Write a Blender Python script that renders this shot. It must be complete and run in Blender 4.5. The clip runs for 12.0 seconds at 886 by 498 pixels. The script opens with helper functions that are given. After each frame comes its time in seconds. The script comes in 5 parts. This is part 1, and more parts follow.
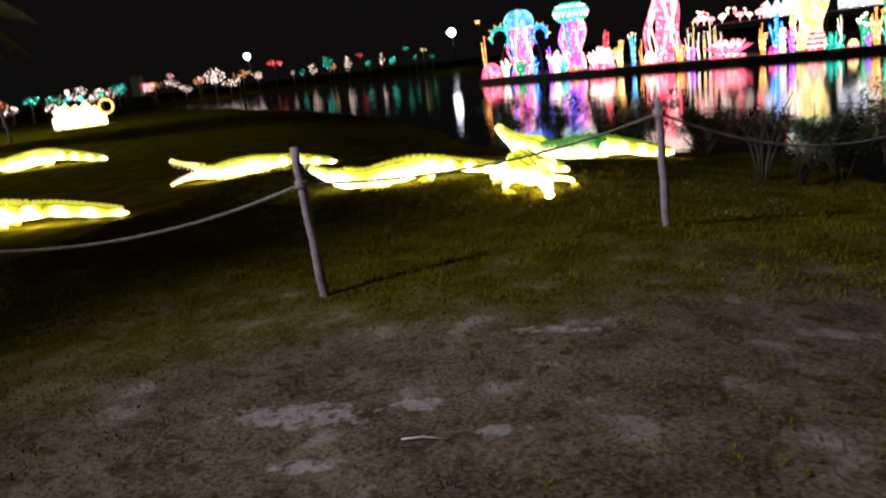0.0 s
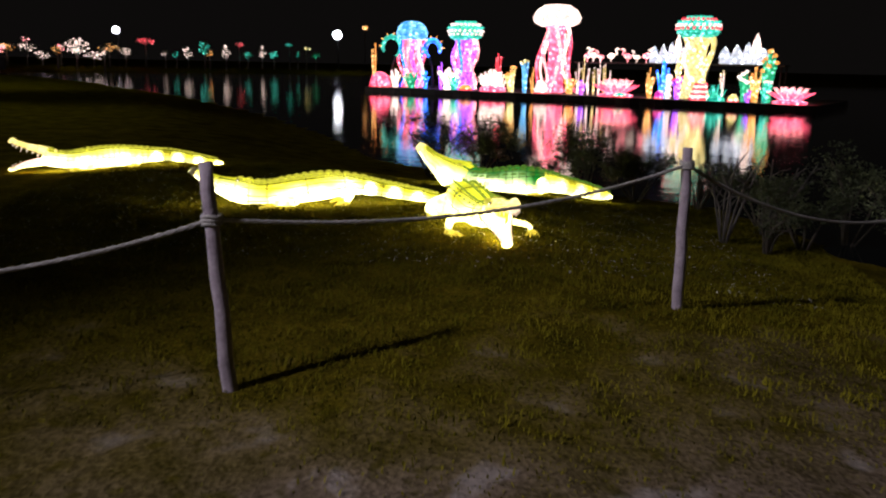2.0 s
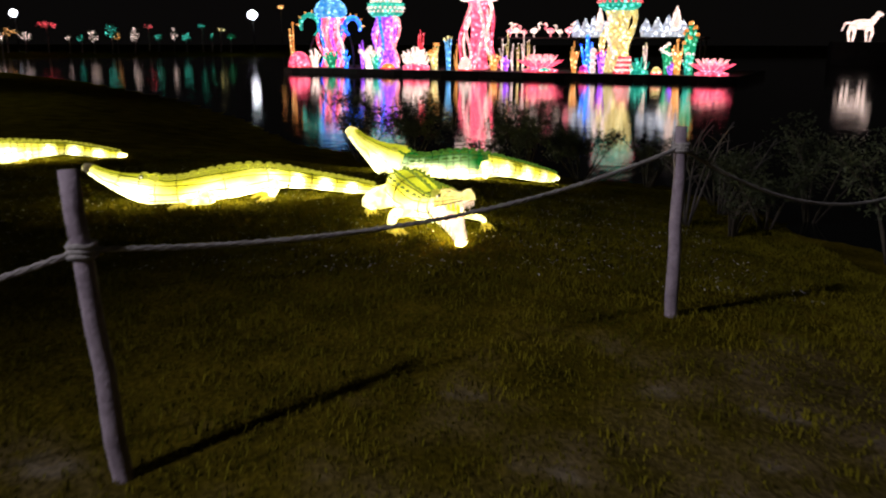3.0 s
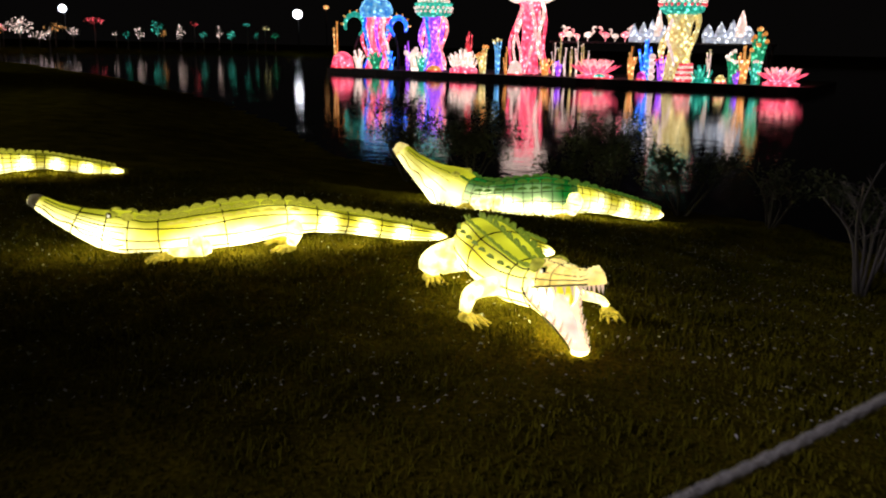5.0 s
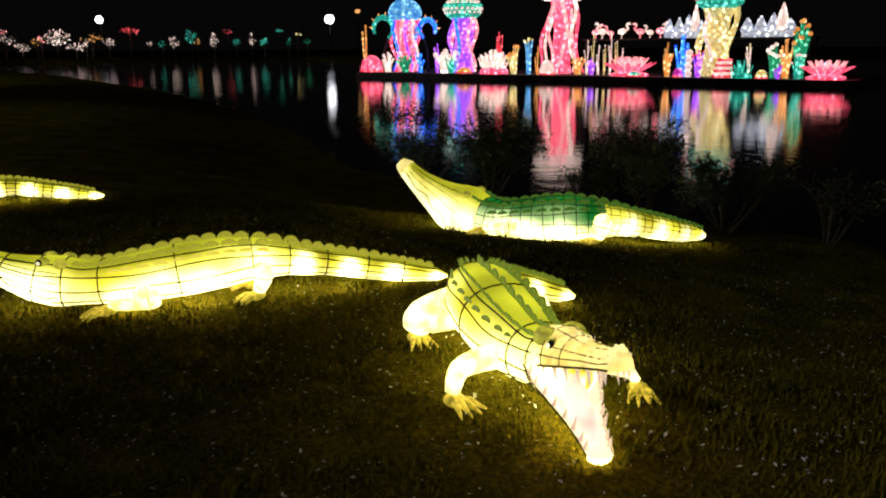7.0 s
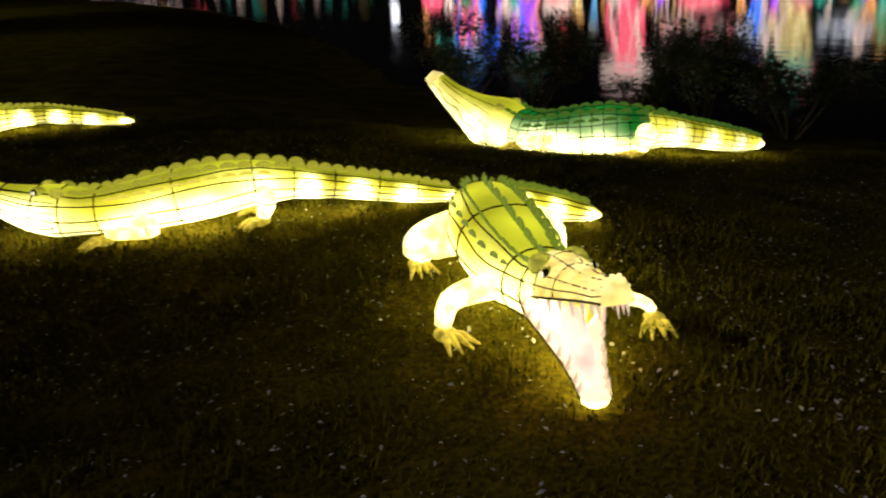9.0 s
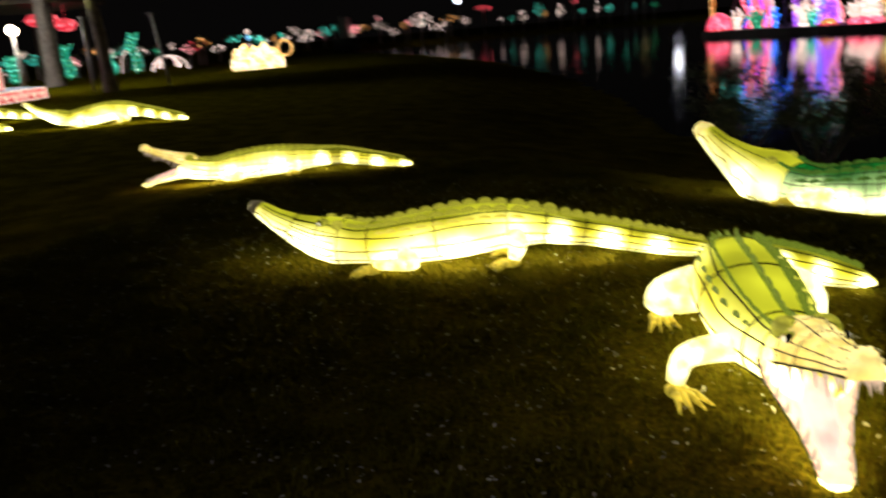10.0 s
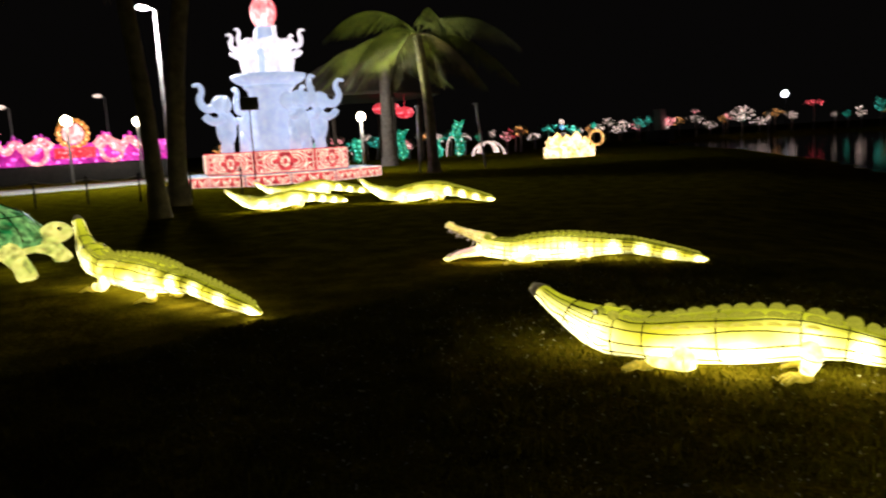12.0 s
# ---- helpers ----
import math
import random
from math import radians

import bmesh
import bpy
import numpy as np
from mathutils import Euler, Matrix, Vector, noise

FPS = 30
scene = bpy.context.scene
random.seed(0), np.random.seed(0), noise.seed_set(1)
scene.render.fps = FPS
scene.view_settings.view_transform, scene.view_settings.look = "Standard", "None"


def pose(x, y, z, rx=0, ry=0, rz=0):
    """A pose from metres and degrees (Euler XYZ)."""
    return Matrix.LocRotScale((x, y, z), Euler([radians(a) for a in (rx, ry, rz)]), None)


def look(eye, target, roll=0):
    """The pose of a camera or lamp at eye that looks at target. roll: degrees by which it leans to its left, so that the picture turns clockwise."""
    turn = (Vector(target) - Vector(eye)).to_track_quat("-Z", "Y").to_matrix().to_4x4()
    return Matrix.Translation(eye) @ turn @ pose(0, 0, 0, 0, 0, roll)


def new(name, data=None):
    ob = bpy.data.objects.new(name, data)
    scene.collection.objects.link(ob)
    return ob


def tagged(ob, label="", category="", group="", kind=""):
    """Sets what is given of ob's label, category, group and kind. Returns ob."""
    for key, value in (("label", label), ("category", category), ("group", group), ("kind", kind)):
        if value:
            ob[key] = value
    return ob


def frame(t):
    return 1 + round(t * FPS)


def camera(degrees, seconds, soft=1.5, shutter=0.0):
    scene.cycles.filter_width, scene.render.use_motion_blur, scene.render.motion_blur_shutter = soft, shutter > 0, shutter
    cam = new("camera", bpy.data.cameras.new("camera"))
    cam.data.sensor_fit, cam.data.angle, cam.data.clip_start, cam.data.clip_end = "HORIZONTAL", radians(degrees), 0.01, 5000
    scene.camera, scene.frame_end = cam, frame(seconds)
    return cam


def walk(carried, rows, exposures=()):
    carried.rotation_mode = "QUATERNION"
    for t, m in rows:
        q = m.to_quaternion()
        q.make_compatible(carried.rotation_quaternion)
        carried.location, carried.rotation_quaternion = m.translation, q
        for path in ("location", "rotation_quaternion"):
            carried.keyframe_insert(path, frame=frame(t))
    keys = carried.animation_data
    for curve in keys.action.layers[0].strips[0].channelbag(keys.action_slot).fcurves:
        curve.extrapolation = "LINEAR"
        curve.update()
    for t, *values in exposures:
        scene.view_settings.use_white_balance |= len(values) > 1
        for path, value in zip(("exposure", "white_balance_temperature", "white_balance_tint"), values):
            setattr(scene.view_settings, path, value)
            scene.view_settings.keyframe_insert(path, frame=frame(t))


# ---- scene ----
cam = camera(58.5, 12.0, soft=2.1, shutter=0.5)
PATH = [
    (0, (1.694, -4.883, 1.688), (1.219, -2.997, 1.224), -6.5),
    (0.5, (1.327, -4.45, 1.678), (0.896, -2.586, 1.093), -5.3),
    (1, (1.065, -3.954, 1.639), (0.724, -2.084, 1.016), -3.9),
    (1.5, (0.852, -3.509, 1.651), (0.631, -1.588, 1.14), 0.1),
    (2, (0.652, -3.054, 1.66), (0.518, -1.112, 1.203), 1.2),
    (2.5, (0.533, -2.509, 1.608), (0.485, -0.575, 1.104), 0.6),
    (3, (0.45, -2.042, 1.594), (0.499, -0.107, 1.089), 0.1),
    (3.2, (0.39, -1.747, 1.595), (0.457, 0.188, 1.092), 0.3),
    (4.8, (0.166, 0.196, 1.506), (0.15, 2.139, 1.034), 0.8),
    (5, (0.138, 0.388, 1.505), (0.093, 2.324, 1.007), 1.2),
    (5.5, (0.121, 0.788, 1.488), (0.082, 2.721, 0.975), 1.2),
    (6, (0.178, 1.092, 1.509), (0.13, 3.017, 0.968), 0.9),
    (6.5, (0.304, 1.316, 1.531), (0.154, 3.24, 1.005), -0.1),
    (6.7, (0.332, 1.367, 1.531), (0.195, 3.3, 1.036), -0.3),
    (8.3, (0.529, 1.676, 1.454), (0.343, 3.564, 0.821), -1.8),
    (8.5, (0.583, 1.753, 1.445), (0.342, 3.618, 0.764), -2.4),
    (9, (0.661, 1.805, 1.433), (0.348, 3.656, 0.743), -3.2),
    (9.5, (0.717, 1.788, 1.439), (0.094, 3.575, 0.792), -4.6),
    (10, (0.795, 1.752, 1.451), (-0.149, 3.433, 0.916), -4.9),
    (10.5, (0.844, 1.866, 1.436), (-0.353, 3.41, 1.009), -3.8),
    (11, (0.908, 1.872, 1.442), (-0.433, 3.312, 1.086), -3.8),
    (11.5, (0.92, 1.844, 1.444), (-0.504, 3.213, 1.131), -3.5),
    (12, (0.906, 1.804, 1.449), (-0.623, 3.065, 1.18), -3.3),
]
walk(cam, [(t, look(eye, target, roll)) for t, eye, target, roll in PATH],
     exposures=((0, 1.25), (0.5, 1.5), (1.0, 1.35), (1.5, 1.15), (2.5, 0.75), (3.2, 0.4), (4.8, 0.1), (12, 0.1)))

# ---- night sky and lamps ----
world = bpy.data.worlds.new("night_sky")
scene.world = world
world.use_nodes = True
world.node_tree.nodes["Background"].inputs[0].default_value = (0.46, 0.40, 0.38, 1)
world.node_tree.nodes["Background"].inputs[1].default_value = 0.0042


def lamp(name, kind, m, energy, color, size=0.2, cone=60, blend=0.5):
    data = bpy.data.lights.new(name, kind)
    data.energy, data.color = energy, color
    if kind == "SPOT":
        data.spot_size, data.spot_blend = radians(cone), blend
    data.shadow_soft_size = size
    ob = new(name, data)
    ob.matrix_world = m
    return ob


# the tall lamp over the footpath behind the rope
lamp("path_lamp_light", "SPOT", look((-8.6, -6.4, 9.0), (5.0, 0.9, 0)), 3100, (0.95, 0.86, 1.0), 0.3, 49, 1.0)
lamp("street_lamp_light", "POINT", pose(-40.6, 17.6, 8.7), 7500, (1.0, 0.97, 0.9), 0.9)
lamp("globe_lamp_light", "POINT", pose(-35.6, 26.7, 3.6), 500, (1.0, 0.9, 0.65), 0.2)
# added spot without a lamp of its own, brightens the palm's left fronds
lamp("palm_fill_light", "SPOT", look((-30.2, 23.3, 0.3), (-29.6, 24.5, 6.5)), 5500, (0.95, 1.0, 0.34), 0.1, 62, 0.9)


# ---- materials ----
def nodes_of(name):
    mat = bpy.data.materials.new(name)
    mat.use_nodes = True
    nt = mat.node_tree
    return mat, nt, nt.nodes["Principled BSDF"]


def node(nt, kind, **sets):
    n = nt.nodes.new(kind)
    for key, value in sets.items():
        if key == "op":
            n.operation = value
        elif key in n.inputs:
            n.inputs[key].default_value = value
    return n


def math_node(nt, op, a, b=None, c=None):
    n = nt.nodes.new("ShaderNodeMath")
    n.operation = op
    for i, v in enumerate((a, b, c)):
        if v is None:
            continue
        if isinstance(v, (int, float)):
            n.inputs[i].default_value = v
        else:
            nt.links.new(v, n.inputs[i])
    return n.outputs[0]


def ramp_node(nt, fac, stops):
    n = nt.nodes.new("ShaderNodeValToRGB")
    els = n.color_ramp.elements
    while len(els) < len(stops):
        els.new(0.5)
    for el, (p, col) in zip(els, stops):
        el.position, el.color = p, (*col, 1)
    nt.links.new(fac, n.inputs[0])
    return n.outputs[0]


def noise_fac(nt, scale, detail=4.0, coord="Object"):
    tc = nt.nodes.new("ShaderNodeTexCoord")
    n = node(nt, "ShaderNodeTexNoise", Scale=scale, Detail=detail)
    nt.links.new(tc.outputs[coord], n.inputs["Vector"])
    return n.outputs["Fac"]


def matte(name, c1, c2, scale=6.0, rough=0.75, metal=0.0, bump=0.3, fine=60.0):
    """A plain surface with two scales of variation and a fine relief."""
    mat, nt, b = nodes_of(name)
    big, small = noise_fac(nt, scale), noise_fac(nt, fine, 6)
    f = math_node(nt, "ADD", math_node(nt, "MULTIPLY", big, 0.65), math_node(nt, "MULTIPLY", small, 0.35))
    nt.links.new(ramp_node(nt, f, ((0.33, c1), (0.67, c2))), b.inputs["Base Color"])
    b.inputs["Roughness"].default_value, b.inputs["Metallic"].default_value = rough, metal
    bp = node(nt, "ShaderNodeBump", Strength=bump, Distance=0.01)
    nt.links.new(small, bp.inputs["Height"])
    nt.links.new(bp.outputs[0], b.inputs["Normal"])
    return mat


def glow(name, c, strength, c2=None, scale=5.0, low=0.55, fabric=0.5, bulb_spots=0.0):
    """Painted lantern cloth that emits; noise varies its strength as lamps behind it would."""
    mat, nt, b = nodes_of(name)
    f = noise_fac(nt, scale, 3)
    col = ramp_node(nt, f, ((0.38, c), (0.62, c2 or c)))
    nt.links.new(col, b.inputs["Emission Color"])
    g = noise_fac(nt, scale * 2.3, 2)
    m = nt.nodes.new("ShaderNodeMapRange")
    m.inputs[1].default_value, m.inputs[2].default_value = 0.35, 0.65
    m.inputs[3].default_value, m.inputs[4].default_value = strength * low, strength * (2 - low)
    nt.links.new(g, m.inputs[0])
    power = m.outputs[0]
    if bulb_spots:
        # bright dots put into the emission, as if small lamps sat close behind
        tc = nt.nodes.new("ShaderNodeTexCoord")
        vor = node(nt, "ShaderNodeTexVoronoi", Scale=bulb_spots)
        nt.links.new(tc.outputs["Object"], vor.inputs["Vector"])
        near = nt.nodes.new("ShaderNodeMapRange")
        near.inputs[1].default_value, near.inputs[2].default_value = 0.42, 0.12
        nt.links.new(vor.outputs["Distance"], near.inputs[0])
        power = math_node(nt, "ADD", math_node(nt, "MULTIPLY", power, 0.72), math_node(nt, "MULTIPLY", near.outputs[0], 2.4))
        white = node(nt, "ShaderNodeMixRGB")
        white.inputs[2].default_value = (*[0.45 + 0.55 * x for x in (c2 or c)], 1)
        nt.links.new(math_node(nt, "MULTIPLY", near.outputs[0], 0.38), white.inputs[0])
        nt.links.new(col, white.inputs[1])
        nt.links.new(white.outputs[0], b.inputs["Emission Color"])
    nt.links.new(power, b.inputs["Emission Strength"])
    b.inputs["Base Color"].default_value = (*[fabric * x for x in c], 1)
    b.inputs["Roughness"].default_value = 0.5
    return mat


def croc_skin(name, jacket=False, power=1.0):
    """Cloth over wire: pale below, yellow on the flanks, moss green on the back; bulb light is painted into the
    emission.
    """
    mat, nt, b = nodes_of(name)
    uv = nt.nodes.new("ShaderNodeUVMap")
    sep = nt.nodes.new("ShaderNodeSeparateXYZ")
    nt.links.new(uv.outputs[0], sep.inputs[0])
    u, v = sep.outputs[0], sep.outputs[1]
    back = math_node(nt, "SUBTRACT", 1.0, math_node(nt, "ABSOLUTE", math_node(nt, "SUBTRACT", math_node(nt, "MULTIPLY", v, 2.0), 1.0)))
    wob = math_node(nt, "MULTIPLY", math_node(nt, "SUBTRACT", noise_fac(nt, 9.0), 0.5), 0.22)
    tone = math_node(nt, "ADD", back, wob)
    paint = ramp_node(nt, tone, ((0.20, (1.0, 0.90, 0.30)), (0.44, (1.0, 0.84, 0.15)), (0.60, (0.80, 0.68, 0.035)), (0.84, (0.42, 0.42, 0.018))))
    low = nt.nodes.new("ShaderNodeMapRange")
    low.inputs[1].default_value, low.inputs[2].default_value = 0.80, 0.35
    nt.links.new(back, low.inputs[0])
    head = nt.nodes.new("ShaderNodeMapRange")
    head.inputs[1].default_value, head.inputs[2].default_value = 0.30, 0.16
    nt.links.new(u, head.inputs[0])
    pale = node(nt, "ShaderNodeMixRGB")
    pale.inputs[2].default_value = (1.0, 0.89, 0.42, 1)
    nt.links.new(math_node(nt, "MULTIPLY", math_node(nt, "MULTIPLY", head.outputs[0], low.outputs[0]), 0.7), pale.inputs[0])
    nt.links.new(paint, pale.inputs[1])
    col = pale.outputs[0]
    if jacket:
        inside = math_node(nt, "MULTIPLY", math_node(nt, "GREATER_THAN", u, 0.275), math_node(nt, "LESS_THAN", u, 0.60))
        high = nt.nodes.new("ShaderNodeMapRange")
        high.inputs[1].default_value, high.inputs[2].default_value = 0.32, 0.50
        nt.links.new(tone, high.inputs[0])
        mix = node(nt, "ShaderNodeMixRGB")
        mix.inputs[2].default_value = (0.006, 0.13, 0.016, 1)
        nt.links.new(math_node(nt, "MULTIPLY", inside, high.outputs[0]), mix.inputs[0])
        nt.links.new(col, mix.inputs[1])
        col = mix.outputs[0]
    # emission spots stand for bulb light: a row along the tail, more on the flanks
    wave = math_node(nt, "POWER", math_node(nt, "ABSOLUTE", math_node(nt, "SINE", math_node(nt, "MULTIPLY", math_node(nt, "ADD", u, -0.63), 31.4))), 4.0)
    tail = nt.nodes.new("ShaderNodeMapRange")
    tail.inputs[1].default_value, tail.inputs[2].default_value = 0.58, 0.66
    nt.links.new(u, tail.inputs[0])
    glow_band = nt.nodes.new("ShaderNodeMapRange")
    glow_band.inputs[1].default_value, glow_band.inputs[2].default_value = 0.86, 0.50
    nt.links.new(back, glow_band.inputs[0])
    spot = math_node(nt, "MULTIPLY", math_node(nt, "MULTIPLY", wave, tail.outputs[0]), glow_band.outputs[0])
    tc = nt.nodes.new("ShaderNodeTexCoord")
    vor = node(nt, "ShaderNodeTexVoronoi", Scale=3.4)
    vor.feature = "SMOOTH_F1"
    nt.links.new(tc.outputs["Object"], vor.inputs["Vector"])
    near = nt.nodes.new("ShaderNodeMapRange")
    near.inputs[1].default_value, near.inputs[2].default_value = 0.62, 0.18
    nt.links.new(vor.outputs["Distance"], near.inputs[0])
    blotch = math_node(nt, "ADD", near.outputs[0], math_node(nt, "MULTIPLY", noise_fac(nt, 7.0, 2), 0.5))
    flank = math_node(nt, "MULTIPLY", low.outputs[0], math_node(nt, "ADD", math_node(nt, "MULTIPLY", math_node(nt, "POWER", blotch, 1.6), 3.0), 0.45))
    base = math_node(nt, "ADD", flank, math_node(nt, "ADD", math_node(nt, "MULTIPLY", blotch, 0.60), 0.34))
    base = math_node(nt, "MULTIPLY", base, math_node(nt, "SUBTRACT", 1.0, math_node(nt, "MULTIPLY", tail.outputs[0], 0.25 if jacket else 0.62)))
    s = math_node(nt, "MULTIPLY", math_node(nt, "ADD", base, math_node(nt, "MULTIPLY", spot, 1.2 if jacket else 5.6)), power)
    # the emission turns paler at these hot spots
    hot = nt.nodes.new("ShaderNodeMapRange")
    nt.links.new(math_node(nt, "ADD", spot, math_node(nt, "MULTIPLY", math_node(nt, "MULTIPLY", near.outputs[0], glow_band.outputs[0]), math_node(nt, "SUBTRACT", 0.8, math_node(nt, "MULTIPLY", tail.outputs[0], 0.8)))), hot.inputs[0])
    shine = node(nt, "ShaderNodeMixRGB")
    shine.inputs[2].default_value = (1.0, 0.92, 0.46, 1)
    nt.links.new(hot.outputs[0], shine.inputs[0])
    nt.links.new(col, shine.inputs[1])
    nt.links.new(shine.outputs[0], b.inputs["Emission Color"])
    nt.links.new(s, b.inputs["Emission Strength"])
    nt.links.new(col, b.inputs["Base Color"])
    b.inputs["Roughness"].default_value = 0.55
    return mat


def ground_material():
    """Lawn with worn earth along the footpath and pale sandy scuffs."""
    mat, nt, b = nodes_of("lawn")
    tc = nt.nodes.new("ShaderNodeTexCoord")
    sep = nt.nodes.new("ShaderNodeSeparateXYZ")
    nt.links.new(tc.outputs["Object"], sep.inputs[0])
    big, mid, fine = noise_fac(nt, 0.45, 3), noise_fac(nt, 2.2, 5), noise_fac(nt, 38.0, 8)
    grass = ramp_node(nt, math_node(nt, "ADD", math_node(nt, "MULTIPLY", mid, 0.5), math_node(nt, "MULTIPLY", fine, 0.5)),
                      ((0.3, (0.014, 0.014, 0.002)), (0.5, (0.078, 0.062, 0.0055)), (0.70, (0.182, 0.138, 0.012))))
    dirt = ramp_node(nt, math_node(nt, "ADD", math_node(nt, "MULTIPLY", mid, 0.45), math_node(nt, "MULTIPLY", fine, 0.55)),
                     ((0.36, (0.035, 0.026, 0.018)), (0.5, (0.105, 0.080, 0.060)), (0.68, (0.19, 0.15, 0.12))))
    # earth takes over south-east of the rope
    edge = math_node(nt, "ADD", math_node(nt, "MULTIPLY", sep.outputs[1], -0.42), math_node(nt, "MULTIPLY", sep.outputs[0], 0.16))
    edge = math_node(nt, "ADD", edge, math_node(nt, "MULTIPLY", math_node(nt, "SUBTRACT", big, 0.5), 2.2))
    edge = math_node(nt, "ADD", edge, math_node(nt, "MULTIPLY", math_node(nt, "SUBTRACT", mid, 0.5), 1.6))
    em = nt.nodes.new("ShaderNodeMapRange")
    em.inputs[1].default_value, em.inputs[2].default_value = -0.55, 0.45
    nt.links.new(edge, em.inputs[0])
    mix = node(nt, "ShaderNodeMixRGB")
    nt.links.new(math_node(nt, "MULTIPLY", em.outputs[0], 0.85), mix.inputs[0])
    west = nt.nodes.new("ShaderNodeMapRange")
    west.inputs[1].default_value, west.inputs[2].default_value = -4.0, -15.0
    nt.links.new(math_node(nt, "ADD", sep.outputs[0], math_node(nt, "MULTIPLY", big, 4.0)), west.inputs[0])
    lush = node(nt, "ShaderNodeMixRGB", Fac=1.0)
    lush.blend_type = "MULTIPLY"
    lush.inputs[2].default_value = (0.88, 1.0, 0.25, 1)
    nt.links.new(west.outputs[0], lush.inputs[0])
    nt.links.new(grass, lush.inputs[1])
    nt.links.new(lush.outputs[0], mix.inputs[1])
    tuft = nt.nodes.new("ShaderNodeMapRange")
    tuft.inputs[1].default_value, tuft.inputs[2].default_value = 0.55, 0.66
    nt.links.new(noise_fac(nt, 7.5, 4), tuft.inputs[0])
    worn = node(nt, "ShaderNodeMixRGB")
    worn.inputs[2].default_value = (0.030, 0.028, 0.010, 1)
    nt.links.new(math_node(nt, "MULTIPLY", tuft.outputs[0], 0.8), worn.inputs[0])
    nt.links.new(dirt, worn.inputs[1])
    nt.links.new(worn.outputs[0], mix.inputs[2])
    sand = noise_fac(nt, 2.3, 6)
    sm = nt.nodes.new("ShaderNodeMapRange")
    sm.inputs[1].default_value, sm.inputs[2].default_value = 0.60, 0.67
    nt.links.new(sand, sm.inputs[0])
    mix2 = node(nt, "ShaderNodeMixRGB")
    mix2.inputs[2].default_value = (0.36, 0.34, 0.34, 1)
    scuff = math_node(nt, "MULTIPLY", math_node(nt, "MULTIPLY", sm.outputs[0], em.outputs[0]), 0.3)
    rag = math_node(nt, "MULTIPLY", math_node(nt, "SUBTRACT", noise_fac(nt, 13.0, 6), 0.5), 9.0)
    for px, py, rx, ry in ((-0.05, -1.42, 0.32, 0.12), (0.56, -1.30, 0.10, 0.08), (1.18, -0.30, 0.26, 0.05), (1.05, -1.60, 0.12, 0.05), (0.20, -1.95, 0.12, 0.06)):
        ex = math_node(nt, "POWER", math_node(nt, "ABSOLUTE", math_node(nt, "MULTIPLY", math_node(nt, "SUBTRACT", sep.outputs[0], px), 1 / rx)), 2.0)
        ey = math_node(nt, "POWER", math_node(nt, "ABSOLUTE", math_node(nt, "MULTIPLY", math_node(nt, "SUBTRACT", sep.outputs[1], py), 1 / ry)), 2.0)
        spot = nt.nodes.new("ShaderNodeMapRange")
        spot.inputs[1].default_value, spot.inputs[2].default_value = 1.5, 0.3
        nt.links.new(math_node(nt, "ADD", math_node(nt, "ADD", ex, ey), rag), spot.inputs[0])
        scuff = math_node(nt, "MAXIMUM", scuff, math_node(nt, "MULTIPLY", spot.outputs[0], 0.5))
    nt.links.new(scuff, mix2.inputs[0])
    nt.links.new(mix.outputs[0], mix2.inputs[1])
    nt.links.new(mix2.outputs[0], b.inputs["Base Color"])
    b.inputs["Roughness"].default_value = 0.95
    b.inputs["Specular IOR Level"].default_value = 0.0
    bp = node(nt, "ShaderNodeBump", Strength=0.7, Distance=0.03)
    nt.links.new(math_node(nt, "ADD", math_node(nt, "MULTIPLY", fine, 0.55), math_node(nt, "MULTIPLY", noise_fac(nt, 9.0, 4), 1.2)), bp.inputs["Height"])
    nt.links.new(bp.outputs[0], b.inputs["Normal"])
    return mat


def water_material():
    mat, nt, b = nodes_of("lake_water")
    b.inputs["Base Color"].default_value = (0.004, 0.006, 0.006, 1)
    b.inputs["Roughness"].default_value = 0.065
    b.inputs["IOR"].default_value = 1.33
    b.inputs["Specular IOR Level"].default_value = 0.5
    tc = nt.nodes.new("ShaderNodeTexCoord")
    n1 = node(nt, "ShaderNodeTexNoise", Scale=2.6, Detail=4.0)
    n2 = node(nt, "ShaderNodeTexNoise", Scale=0.7, Detail=2.0)
    for n in (n1, n2):
        nt.links.new(tc.outputs["Object"], n.inputs["Vector"])
    bp = node(nt, "ShaderNodeBump", Strength=0.045, Distance=0.1)
    nt.links.new(math_node(nt, "ADD", n1.outputs["Fac"], n2.outputs["Fac"]), bp.inputs["Height"])
    nt.links.new(bp.outputs[0], b.inputs["Normal"])
    return mat


M_GROUND, M_WATER = ground_material(), water_material()
M_SKIN = croc_skin("lit_crocodile_cloth", power=1.6)
M_SKIN_GREEN = croc_skin("lit_green_backed_cloth", jacket=True, power=1.4)
M_LEG = glow("lit_leg_cloth", (1.0, 0.86, 0.20), 2.7, (1.0, 0.92, 0.40), 6, 0.45)
M_FOOT = glow("lit_foot_cloth", (0.80, 0.58, 0.05), 0.6, (0.42, 0.34, 0.03), 14, 0.4)
M_SCUTE = glow("lit_scute_cloth", (0.44, 0.44, 0.035), 0.55, (0.66, 0.60, 0.06), 12)
M_SCUTE_PALE = glow("pale_flank_scute_cloth", (0.80, 0.66, 0.06), 0.85, (0.95, 0.80, 0.12), 9)
M_SCUTE_MOSS = glow("moss_green_scute_cloth", (0.10, 0.16, 0.012), 0.7, (0.26, 0.32, 0.03), 12)
M_SCUTE_DARK = glow("dark_green_scute_cloth", (0.03, 0.15, 0.02), 0.5, (0.16, 0.26, 0.03), 12)
